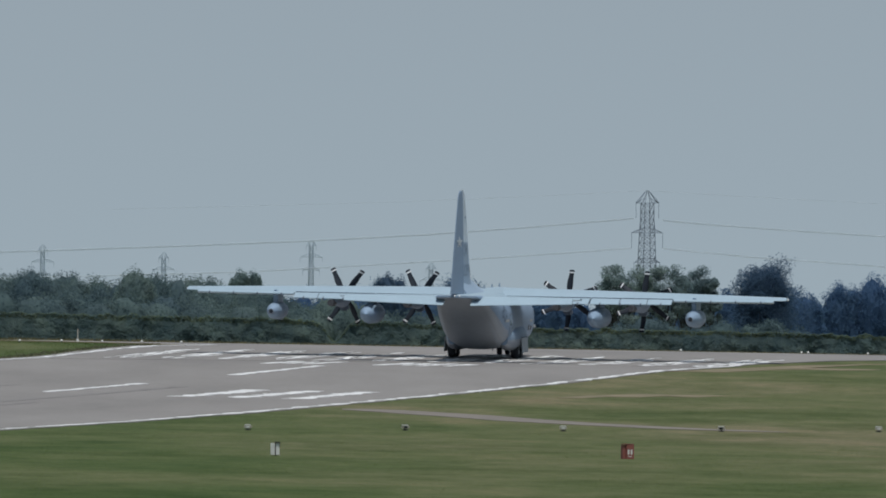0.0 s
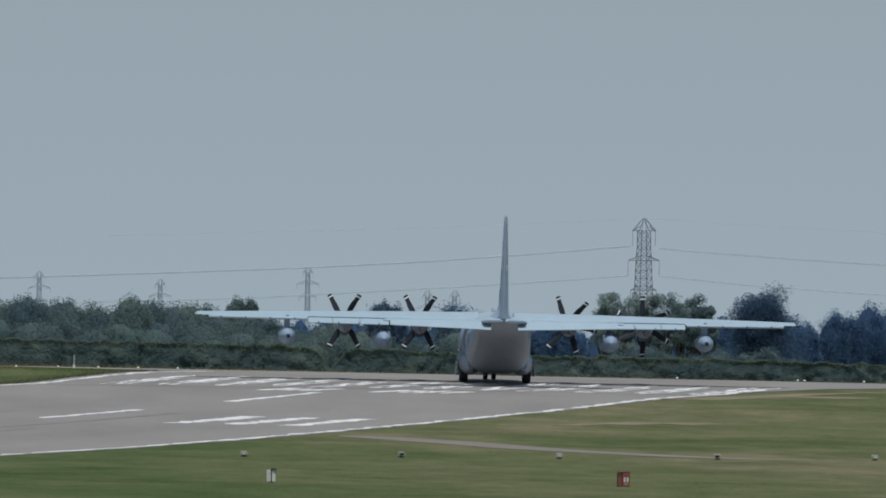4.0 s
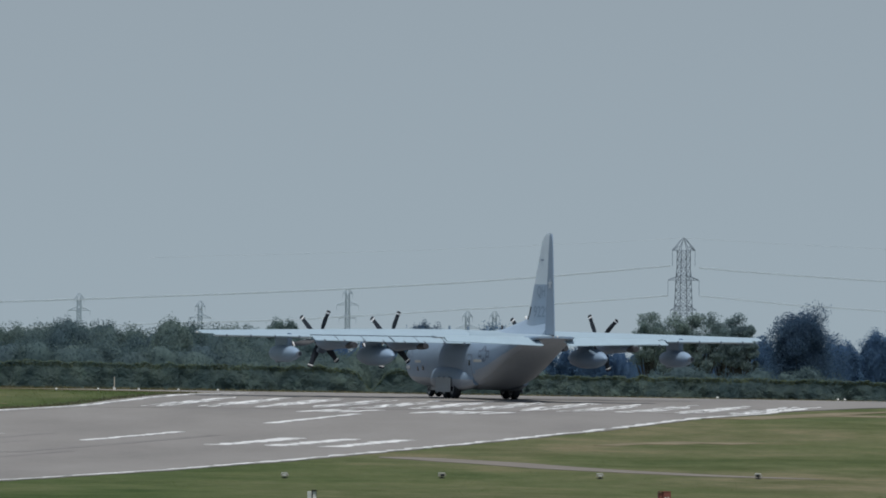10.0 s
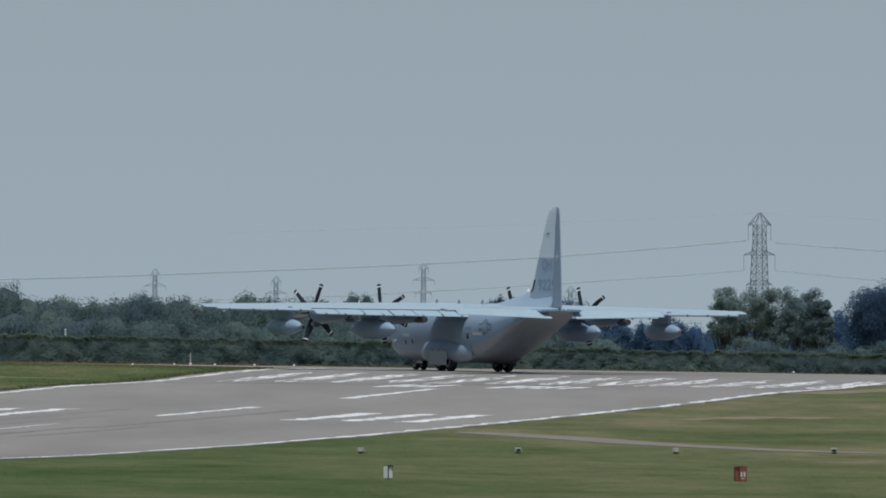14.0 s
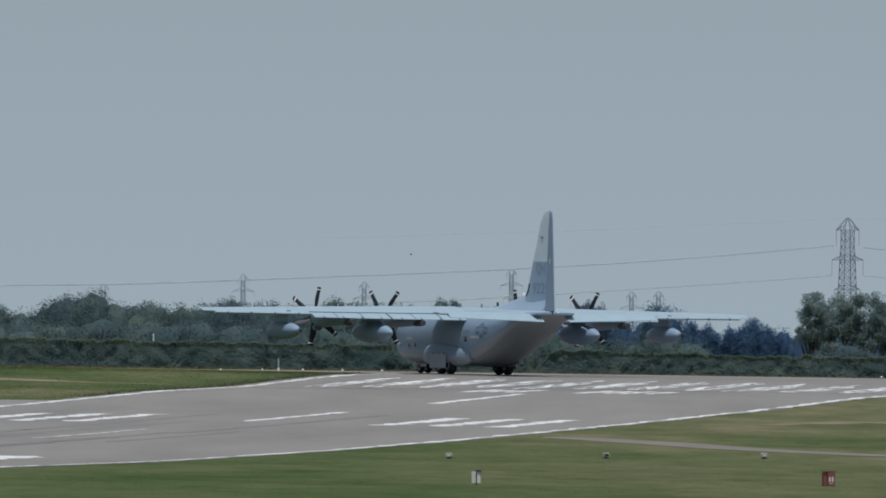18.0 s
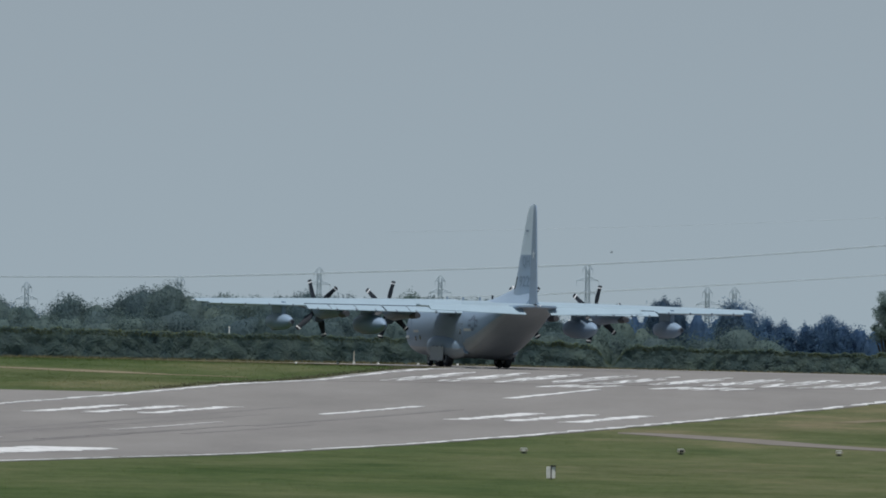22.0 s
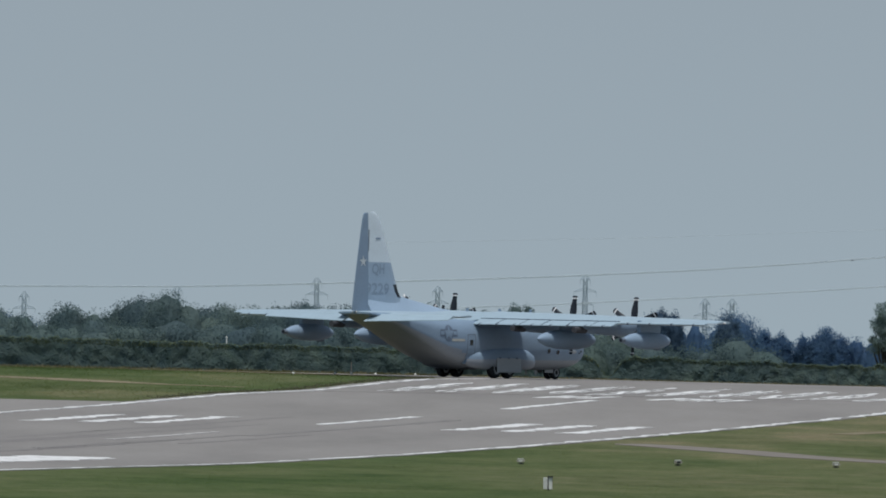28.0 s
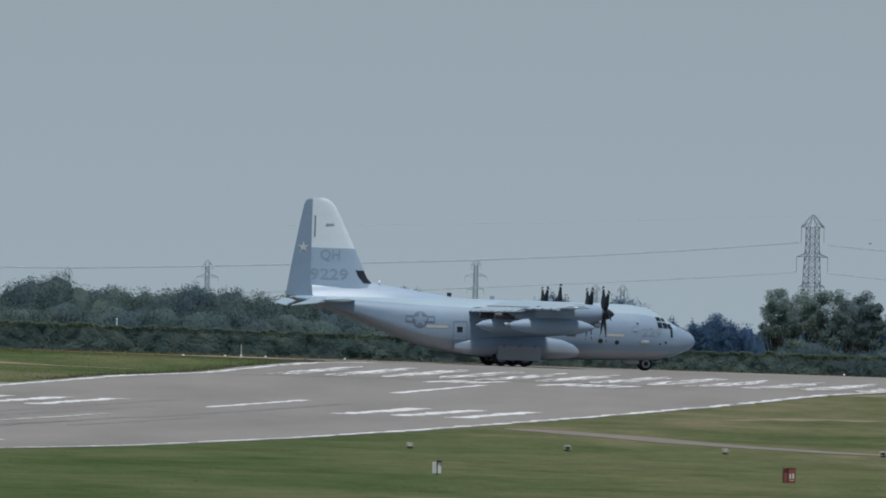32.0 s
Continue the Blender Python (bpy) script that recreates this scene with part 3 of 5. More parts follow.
def hedge_high(x):
    return float(np.interp(x, [-46, -38, -30, -21, -9, 3, 13, 27, 37], [2.15, 2.1, 2.0, 1.95, 1.95, 1.75, 1.6, 1.65, 1.45]))


def bulge(x, z):
    """How far the hedge's face swells out at x and height z."""
    return 0.34 * noise.noise((x * 0.55, z * 0.7, 9)) + 0.20 * noise.noise((x * 1.7, z * 1.6, 4))


def hedge():
    """A field hedge in lengths, flat-sided and unevenly topped, thin at one gap."""
    rng = random.Random(8)
    x = -72.0
    while x < 76:
        w = rng.uniform(5.0, 8.0)
        gap = -5.6 < x + w / 2 < 0
        cx, cy = x + w / 2, hedge_y(x + w / 2)
        t = thing("hedge", "dense dark green field hedge, roughly trimmed", "hedge", "hedge along the airfield", at=pose(cx, cy, land(cx, cy)))
        body, tip = [], []
        for _ in range(int(w * 1300)):
            u = rng.uniform(-w / 2 - 0.3, w / 2 + 0.3)
            wx = cx + u
            hh = hedge_high(wx) + 0.20 * noise.noise((wx * 0.35, 1, 0)) + 0.20 * noise.noise((wx * 1.1, 5, 0)) + 0.10 * noise.noise((wx * 3.1, 7, 0))
            hh *= 1 - 0.82 * math.exp(-((wx + 3.1) / 0.8) ** 2)
            z = hh * rng.random() ** 0.8
            dy = hedge_y(wx) - cy
            depth = rng.choice((-1, -1, 1)) * (rng.uniform(0.60, 0.72) + bulge(wx, z)) * (1 - 0.30 * z / hh)
            p = Vector((u, dy + depth, land(wx, cy) - land(cx, cy) + z))
            if z > hh * 0.80 and rng.random() < 0.75:
                tip.append((p, Vector((0, 0.35 * (-1 if depth < 0 else 1), 1)).normalized()))
            else:
                body.append((p, Vector((0, -1 if depth < 0 else 1, 0.45)).normalized()))
        for k in range(4):
            u = rng.uniform(-w / 2, w / 2)
            part("stem", tube(bmesh.new(), (u, hedge_y(cx + u) - cy, -0.1), (u + rng.uniform(-0.3, 0.3), hedge_y(cx + u) - cy, 1.1), 0.04, 0.02, 4), BARK, t)
        core = bmesh.new()
        n = int(w * 4)
        for a in range(n):
            u0, u1 = -w / 2 + w * a / n, -w / 2 + w * (a + 1) / n
            ring = []
            for u in (u0, u1):
                wx = cx + u
                hh = (hedge_high(wx) - 0.10 + 0.20 * noise.noise((wx * 0.35, 1, 0)) + 0.20 * noise.noise((wx * 1.1, 5, 0))) * (1 - 0.93 * math.exp(-((wx + 3.1) / 0.85) ** 2))
                g, dy = land(wx, cy) - land(cx, cy), hedge_y(wx) - cy
                face = [(u, dy - (0.62 + bulge(wx, hh * k)) * (1 - 0.30 * k), g + hh * k - (0.1 if k == 0 else 0)) for k in (0, 0.17, 0.33, 0.5, 0.66, 0.83, 1.0)]
                ring.append(face + [(u, dy + 0.40, g + hh), (u, dy + 0.62, g - 0.1)])
            loft(core, ring)
        bmesh.ops.remove_doubles(core, verts=core.verts[:], dist=0.001)
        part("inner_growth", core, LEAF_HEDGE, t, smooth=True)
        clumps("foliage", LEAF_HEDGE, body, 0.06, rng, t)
        clumps("young_growth", LEAF_HEDGE_TOP, tip, 0.058, rng, t)
        x += w - 0.4


hedge()


def tufts(name, spots, mat, size, seed, label):
    """Uncut grass as small upright blades, three to a tuft."""
    rng = random.Random(seed)
    verts, faces = [], []
    for x, y in spots:
        z = land(x, y)
        for _ in range(3):
            h, w, a = size * rng.uniform(0.5, 1.5), size * rng.uniform(0.25, 0.5), rng.uniform(0, math.pi)
            dx, dy, lean = math.cos(a) * w, math.sin(a) * w, rng.uniform(-1.6, 1.6) * size
            ox, oy, i = x + rng.uniform(-0.15, 0.15), y + rng.uniform(-0.3, 0.3), len(verts)
            verts += [(ox - dx, oy - dy, z - 0.02), (ox + dx, oy + dy, z - 0.02), (ox + lean, oy + lean * 0.4, z + h)]
            faces.append((i, i + 1, i + 2))
    me = bpy.data.meshes.new("tufts")
    me.from_pydata(verts, [], faces)
    me.materials.append(mat)
    tagged(new(name, me), label, "grass", kind="stuff")


def turf():
    """Blades all over the mown grass, longer in patches."""
    rng = random.Random(33)
    near, far = [], []
    for _ in range(150000):
        x, y = rng.uniform(-60, 50), rng.uniform(700, 1196)
        if abs(x + 0.009 * y) > 0.046 * y:
            continue
        q = SIDE.x * x + SIDE.y * y - MID
        if -24.7 < q < 21.9 or (q < 0 and 1030 < y < 1126) or (y > 1160 and q < 40):
            continue
        if rng.random() < 0.35 + 0.9 * (noise.noise((x * 0.16, y * 0.035, 2)) + 0.35):
            near.append((x, y))
    for _ in range(26000):
        x, y = rng.uniform(-62, -14), rng.uniform(1126, 1290)
        q = SIDE.x * x + SIDE.y * y - MID
        if q < -24.8 and y < hedge_y(x) - 1 and not (y > 1196 and x > np.interp(y, [1196, 1236, 1254, 1275], [-17, -14, -26.5, -24])):
            far.append((x, y))
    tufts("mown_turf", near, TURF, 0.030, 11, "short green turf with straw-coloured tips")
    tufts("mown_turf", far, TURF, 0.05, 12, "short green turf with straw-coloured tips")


def long_grass():
    rng = random.Random(21)
    # a ragged fringe along the far edge of the asphalt
    fringe = []
    for _ in range(700):
        s = rng.uniform(1110, 1205)
        fringe.append(run_xy(s, MID - 24.6 - abs(rng.gauss(0, 0.6))))
    tufts("grass_fringe", fringe, DRY_BLADE, 0.13, 3, "ragged longer grass along the asphalt edge")
    foot = []
    for _ in range(4200):
        x = rng.uniform(-60, 60)
        foot.append((x, hedge_y(x) - 0.9 - abs(rng.gauss(0, 0.5))))
    tufts("hedge_foot_grass", foot, DRY_BLADE, 0.16, 6, "dry straw-coloured grass at the hedge foot")


DRY_BLADE = leaf("dry_grass_blades", (0.14, 0.14, 0.082), (0.25, 0.23, 0.16), 0.4, 0.5, (0.8, 1.2))
# grass colour nearly doubled to offset the weaker light on upright blades
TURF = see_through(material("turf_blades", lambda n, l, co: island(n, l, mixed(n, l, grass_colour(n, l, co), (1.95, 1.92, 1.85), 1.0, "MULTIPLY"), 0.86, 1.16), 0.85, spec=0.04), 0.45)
turf()
long_grass()


# ---- woods behind the hedge: east, north, height of the top, width ----
WOOD = [(-64.3, 1590, 3.2, 4.5), (-60.6, 1580, 3.4, 4.0), (-59.3, 1600, 2.8, 2.8), (-50.8, 1540, 3.3, 3.2), (-47.2, 1560, 2.8, 3.3), (-45.1, 1560, 3.9, 3.7),
        (-42.2, 1540, 4.4, 3.1), (-40.2, 1540, 3.3, 3.3), (-38.8, 1560, 3.1, 3.1), (-37.5, 1580, 3.3, 3.4), (-35.5, 1580, 3.1, 3.1), (-33.1, 1560, 3.2, 3.3),
        (-31.3, 1570, 3.3, 3.3), (-29.1, 1560, 3.2, 3.3), (-27.3, 1570, 3.4, 3.3)]
WOOD_EAST = [(-29.4, 1500, 3.9, 3.3), (-27.8, 1520, 3.1, 2.7), (-26.0, 1530, 3.1, 3.0), (-24.1, 1530, 3.2, 3.0), (-21.9, 1500, 3.0, 2.7), (-20.2, 1480, 4.1, 2.8),
        (-18.9, 1500, 3.6, 2.9), (-17.4, 1520, 3.3, 3.0), (-15.8, 1530, 3.3, 2.7), (-14.6, 1540, 3.2, 2.5), (-12.3, 1480, 2.6, 3.2), (-10.3, 1460, 2.8, 3.2),
        (-8.6, 1450, 2.6, 2.9), (-7.2, 1450, 1.9, 2.1)]
UNDER = [(-55.9, 1400, 2.2, 5.5), (-51.5, 1390, 2.1, 4.9), (-50.8, 1450, 2.8, 3.1), (-47.9, 1400, 1.9, 5.0), (-44.5, 1420, 2.7, 4.5), (-41.2, 1400, 2.5, 5.5),
        (-37.2, 1400, 2.8, 5.5), (-33.7, 1400, 2.6, 5.5), (-29.4, 1390, 2.7, 5.4), (-25.7, 1400, 2.7, 5.5), (-26.5, 1400, 2.5, 5.5), (-23.4, 1400, 2.4, 5.5),
        (-19.7, 1390, 2.4, 5.4), (-16.7, 1400, 2.4, 5.5), (-13.6, 1400, 2.2, 5.5), (-10.4, 1390, 1.9, 4.9), (-8.0, 1390, 1.7, 4.4)]
GROVE = [(24.9, 1900, 3.3, 3.1), (26.9, 1920, 2.5, 2.7), (28.7, 1900, 3.3, 3.4), (31.0, 1900, 3.3, 3.1), (33.4, 1920, 2.6, 3.0), (34.5, 1900, 3.2, 2.7),
        (35.6, 1900, 2.0, 2.0)]
LONE = [(-14.9, 1900, 2.4, 3.0), (-13.2, 1900, 2.2, 2.3), (0.8, 2000, 1.7, 3.3), (2.5, 2000, 1.4, 2.8), (8.6, 2000, 1.3, 3.6), (1.0, 2000, 1.6, 3.4)]
FAR = [(53.8, 2500, 1.95, 10.92), (49.7, 2520, -2.1, 3.3), (60.6, 2550, -2.1, 5.4), (62.5, 2550, -3.1, 2.7), (70.2, 2700, -1.9, 4.2), (72.3, 2700, -2.5, 3.8), (74.9, 2700, -0.5, 5.4),
        (78.3, 2700, -1.4, 5.8), (82.6, 2700, -1.2, 7.7), (87.8, 2700, -1.6, 7.7), (11.9, 2500, -0.6, 6.2), (16.3, 2600, -3.5, 4.1), (18.8, 2600, -4.0, 3.3),
        (22.5, 2600, -4.4, 3.1), (25.2, 2600, -3.0, 4.1), (27.7, 2600, -4.1, 3.7)]
FAR_LOW = [(-18.7, 2600, -3.7, 7.4), (-13.8, 2600, -3.5, 7.4), (-8.8, 2600, -3.2, 7.4), (-4.7, 2600, -3.0, 8.3), (0.2, 2600, -2.5, 8.3), (5.2, 2600, -2.6, 8.3),
        (9.3, 2600, -3.2, 7.4), (21.3, 2650, -6.1, 6.6), (30.6, 2650, -5.4, 7.5), (35.6, 2650, -4.9, 7.5), (40.6, 2650, -4.7, 7.5), (28.4, 2600, -4.6, 8.3),
        (33.3, 2600, -4.6, 8.3), (38.3, 2600, -4.4, 8.3), (43.3, 2600, -4.5, 8.3), (48.2, 2600, -4.3, 8.3), (52.3, 2600, -3.9, 7.4), (57.3, 2600, -4.2, 8.3),
        (68.1, 2700, -4.5, 7.7), (73.2, 2700, -4.8, 8.6), (80.1, 2700, -5.0, 9.6), (-7.6, 2500, -4.3, 7.1), (-2.9, 2500, -4.1, 7.1), (2.0, 2600, -4.5, 7.4),
        (-42.1, 2300, -3.6, 6.5), (-82.7, 2300, -1.5, 4.9)]
OLIVE = [(-2.7, 1480, 2.2, 4.2), (6.5, 1420, 2.1, 5.6), (-6.5, 1400, 1.8, 4.5), (21.4, 1420, 1.0, 4.5), (27.3, 1400, 0.8, 4.5), (30.9, 1400, 0.9, 3.5),
        (-3.4, 1420, 1.3, 4.0), (0.2, 1420, 1.2, 4.0)]


def plant():
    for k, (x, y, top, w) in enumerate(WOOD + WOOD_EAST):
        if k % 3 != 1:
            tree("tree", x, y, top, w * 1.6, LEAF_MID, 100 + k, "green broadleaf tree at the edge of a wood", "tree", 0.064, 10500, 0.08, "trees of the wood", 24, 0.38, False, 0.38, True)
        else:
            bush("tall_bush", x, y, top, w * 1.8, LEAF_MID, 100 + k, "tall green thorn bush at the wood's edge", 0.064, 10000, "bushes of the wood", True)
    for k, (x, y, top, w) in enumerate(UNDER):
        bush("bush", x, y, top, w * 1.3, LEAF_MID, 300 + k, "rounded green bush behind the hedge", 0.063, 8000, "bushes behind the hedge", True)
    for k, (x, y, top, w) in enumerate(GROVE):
        tree("tree", x, y, top, w * 1.30, LEAF_GROVE, 400 + k, "slender tree in an open grove, leaves tinted with haze", "tree", 0.08, 11000, 0.25, "grove by the pylon", 26, 0.36, True)
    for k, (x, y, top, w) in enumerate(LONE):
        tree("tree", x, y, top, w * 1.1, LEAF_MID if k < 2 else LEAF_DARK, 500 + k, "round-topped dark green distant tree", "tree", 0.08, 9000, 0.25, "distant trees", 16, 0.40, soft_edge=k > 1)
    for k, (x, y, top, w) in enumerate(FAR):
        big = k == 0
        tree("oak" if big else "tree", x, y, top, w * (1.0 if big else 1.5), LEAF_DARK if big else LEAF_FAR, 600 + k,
             "broad dark oak with gaps in its crown" if big else "dark distant tree, haze blue put into its leaves", "tree", 0.10, 46000 if big else 12500, 0.12,
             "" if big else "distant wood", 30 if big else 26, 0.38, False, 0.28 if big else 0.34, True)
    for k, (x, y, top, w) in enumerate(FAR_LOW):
        bush("copse", x, y, top, w * 1.5, LEAF_FAR, 700 + k, "dark distant copse, haze blue put into its leaves", 0.10, 7500, "distant copses", True)
    for k, (x, y, top, w) in enumerate(OLIVE):
        bush("bush", x, y, top, w * 1.2, LEAF_MID, 800 + k, "olive green bush beyond the hedge", 0.062, 8000, "bushes beyond the hedge", True)


plant()


# ---- pylons and power lines ----
def lattice(bm, levels, r):
    """Four legs with cross bracing through levels of (height, half width)."""
    for (z0, w0), (z1, w1) in zip(levels, levels[1:]):
        a = [Vector((sx * w0, sy * w0, z0)) for sx, sy in ((-1, -1), (1, -1), (1, 1), (-1, 1))]
        b = [Vector((sx * w1, sy * w1, z1)) for sx, sy in ((-1, -1), (1, -1), (1, 1), (-1, 1))]
        for i in range(4):
            j = (i + 1) % 4
            tube(bm, a[i], b[i], r, r, 4)
            tube(bm, a[i], b[j], r * 0.62, r * 0.62, 4)
            tube(bm, a[j], b[i], r * 0.62, r * 0.62, 4)
            tube(bm, b[i], b[j], r * 0.62, r * 0.62, 4)
    return bm


def pylon(x, y, top, arms, mat, label, turn=0.0, r=0.11, half=1.75, string=0.045, hang=3.5):
    """A lattice tower; arms are (metres below the top, half span)."""
    base = land(x, y)
    t = thing("pylon", label, "pylon", "pylons of the power line", at=pose(x, y, base, rz=turn))
    h = top - base
    levels = [(0.0, half * 2.2), (h * 0.3, half * 1.55)]
    z = h * 0.3
    while z < h - arms[0][0] - 2.4:
        z += 1.25 * half
        levels.append((z, half * (1.5 - 0.62 * (z / h - 0.3) / 0.55) if z < h * 0.85 else half * 0.82))
    levels = [q for q in levels if q[0] < h - arms[0][0] - 0.1] + [(h - arms[0][0], half * 0.80)]
    part("tower", lattice(bmesh.new(), levels, r), mat, t)
    peak = bmesh.new()
    for sx in (-1, -0.33, 0.33, 1):
        for sy in (-0.8, 0.8):
            tube(peak, (sx * arms[0][1] * 0.95, sy * half * 0.5, h - arms[0][0]), (sx * 0.25, 0, h), r * 0.7, r * 0.7, 4)
    part("peak", peak, mat, t)
    for drop, span in arms:
        arm = bmesh.new()
        zz = h - drop
        for sy in (-0.5, 0.5):
            tube(arm, (-span, 0, zz), (-half * 0.8, sy * half, zz + 1.0), r * 0.7, r * 0.7, 4)
            tube(arm, (span, 0, zz), (half * 0.8, sy * half, zz + 1.0), r * 0.7, r * 0.7, 4)
            tube(arm, (-span, 0, zz), (0, sy * half, zz), r * 0.7, r * 0.7, 4)
            tube(arm, (span, 0, zz), (0, sy * half, zz), r * 0.7, r * 0.7, 4)
        for k in (0.45, 0.7):
            for s in (-1, 1):
                tube(arm, (s * span * k, 0, zz), (s * span * (k - 0.12), 0, zz + 1.0 * (1 - k)), r * 0.6, r * 0.6, 4)
        arm = part("crossarm", arm, mat, t)
        for s in (-1, 1):
            part("insulator", spindle([(-hang, string * 0.5), (-hang + 0.1, string), (-0.2, string), (0, string * 0.5)], 8, "z", (s * span, 0, zz)), mat, arm, "string of dark insulators")
    return t


# haze before the far pylons is put into a paler, sky-like steel colour
HAZED_ZINC = material("pale_weathered_zinc", lambda n, l, co: mottle(n, l, co, [(0.37, 0.45, 0.52), (0.41, 0.49, 0.56)], 0.6), 0.7)
pylon(60.4, 4000, 12.9, [(2.8, 2.8), (9.5, 3.85), (16.2, 3.2)], ZINC, "dark steel lattice pylon standing behind a grove", 24, 0.085, 1.38)
for x, top in ((-86.7, -2.2), (-55.4, -3.9), (-17.3, -0.3), (13.7, -6.0), (20.7, -5.9), (-162.3, -7.0), (-122.8, -4.8)):
    pylon(x, 4600, top, [(1.4, 1.3), (4.4, 2.9), (7.8, 2.2)], HAZED_ZINC, "distant steel pylon, coloured pale for haze", 8, 0.115, 0.60, 0.05, 1.3)


def cable(pts, r, label, twin):
    """A hanging pair of conductors through points, kept apart by spacers, or a single earth wire."""
    xs = [p[0] for p in pts]
    n, rings = 60, []
    for k in range(n + 1):
        x = xs[0] + (xs[-1] - xs[0]) * k / n
        z = float(np.interp(x, xs, [q[1] for q in pts]))
        rings.append([(x, 4000.0 + r * math.cos(2 * math.pi * j / 5), z + r * math.sin(2 * math.pi * j / 5)) for j in range(5)])
    line = thing("power_line", label, "power line", "cables of the power line")
    for gap in (-twin, twin) if twin else (0.0,):
        part("conductor", loft(bmesh.new(), [[(x, y, z + gap) for x, y, z in ring] for ring in rings]), CABLE, line)
    for k in range(4, n, 7):
        if twin:
            (x, y, z), d = rings[k][0], twin + r
            part("spacer", box(bmesh.new(), x - 0.05, x + 0.05, 3999.95, 4000.05, z - d, z + d), CABLE, line)


for r, pts in ((0.08, [(-170, -4.0), (-156, -3.8), (-105, -3.1), (-81, -2.2), (-42, -0.5), (-17.4, 0.7), (10, 2.4), (33.4, 4.3), (45, 5.4), (57.4, 6.6)]),
               (0.075, [(63.9, 6.2), (72, 5.5), (90.6, 4.3), (118.3, 2.8), (150, 1.6)]),
               (0.065, [(-90, -8.4), (-30, -6.3), (-3.6, -4.6), (20, -3.0), (43, -1.3), (56.9, -0.1)]),
               (0.065, [(63.9, -0.1), (84, -1.9), (118, -4.0), (150, -5.4)]),
               (0.03, [(-60, 7.5), (0, 9.6), (40, 11.6), (60.4, 12.9), (80, 11.8), (118, 10.2), (150, 9.2)])):
    cable(pts, r, "thin grey overhead conductors sagging between pylons", 0.11 if r > 0.05 else 0.0)


# ---- small airfield things ----
def airfield_light(x, y, tilt, seed):
    z = land(x, y)
    t = thing("airfield_light", "low weathered approach light on a short stem", "airfield light", "lights in the grass", at=pose(x, y, z, rz=tilt))
    part("base", spindle([(0, 0.16), (0.05, 0.16), (0.06, 0.05), (0.14, 0.05)], 10, "z"), TYRE, t)
    part("housing", rbox(-0.21, 0.21, -0.13, 0.13, 0.10, 0.27, 0.04), LAMP_GREY, t, smooth=False)
    part("lens", rbox(-0.10, 0.10, -0.145, -0.12, 0.13, 0.23, 0.01), GLASS if seed % 2 else BOX_WHITE, t)
    part("hood", rbox(-0.19, 0.16, -0.12, 0.12, 0.262, 0.31, 0.02), BOX_WHITE, t, "chalky white hood")


for k, (x, y) in enumerate(((-6.89, 954.0), (1.55, 962.7), (10.17, 969.6), (18.94, 977.3), (27.8, 985.0))):
    airfield_light(x, y, (-6, 14, 4, -10, 8)[k], k)


def marker_board(x, y):
    t = thing("marker_board", "white two-sided marker board with a dark cap", "marker board", at=pose(x, y, land(x, y), rz=-14))
    part("stake", tube(bmesh.new(), (0.02, 0, -0.1), (0.02, 0, 0.7), 0.03, 0.03, 6), TYRE, t)
    for a, b, turn in ((-0.21, 0.0, -9), (0.035, 0.20, 16)):
        part("panel", rbox(a, b, -0.08, -0.03, 0.06, 0.62, 0.015), BOX_WHITE, t, "white weathered panel", at=pose(0, 0, 0, 0, 0, turn))
    part("cap", rbox(0.0, 0.25, -0.10, 0.08, 0.625, 0.68, 0.02), TYRE, t, "dark cap")
    part("back", rbox(-0.20, 0.22, 0.0, 0.06, 0.05, 0.62, 0.015), LAMP_GREY, t)


def red_board(x, y):
    t = thing("sign_box", "faded red sign box with worn white writing", "sign", at=pose(x, y, land(x, y), rz=18))
    part("side", rbox(-0.30, -0.13, -0.10, 0.20, 0.0, 0.68, 0.02), RED, t)
    part("face", rbox(-0.12, 0.27, -0.16, 0.18, 0.0, 0.70, 0.02), RED, t)
    part("lid", rbox(-0.31, 0.28, -0.17, 0.22, 0.705, 0.74, 0.015), RED, t)
    for k, (a, b, c, d) in enumerate(((-0.06, 0.03, 0.22, 0.46), (0.09, 0.18, 0.22, 0.46), (-0.04, 0.16, 0.12, 0.15))):
        part("writing_bar", rbox(a, b, -0.172, -0.162, c, d, 0.004), BOX_WHITE, t)


marker_board(-4.83, 850.0)
red_board(12.18, 862.0)


def edge_light(x, y, group):
    t = thing("edge_light", "small white elevated runway edge light", "runway light", group, at=pose(x, y, land(x, y)))
    part("stem", tube(bmesh.new(), (0, 0, -0.05), (0, 0, 0.1), 0.025, 0.025, 6), ZINC, t)
    part("globe", spindle([(0.08, 0.05), (0.10, 0.085), (0.16, 0.085), (0.20, 0.055), (0.215, 0.02)], 12, "z"), BOX_WHITE, t, "white light globe", True)


for x, y in ((-24.75, 1232.0), (-22.0, 1240.0), (-19.3, 1248.0), (-16.65, 1258.0), (-13.9, 1262.0)):
    edge_light(x, y, "lights on the west grass")
for x, y in ((21.9, 1284.0), (30.6, 1284.0), (31.1, 1284.4), (35.4, 1284.4), (37.9, 1284.8)):
    edge_light(x, y, "lights at the pad's end")


def post(x, y, h, label):
    t = thing("marker_post", label, "post", at=pose(x, y, land(x, y)))
    part("shaft", rbox(-0.042, 0.042, -0.042, 0.042, -0.1, h, 0.012), LAMP_GREY, t)
    part("foot", rbox(-0.09, 0.09, -0.09, 0.09, -0.05, 0.25, 0.03), BOX_WHITE, t)


post(-21.1, 1253.5, 0.95, "grey wooden post before the hedge")


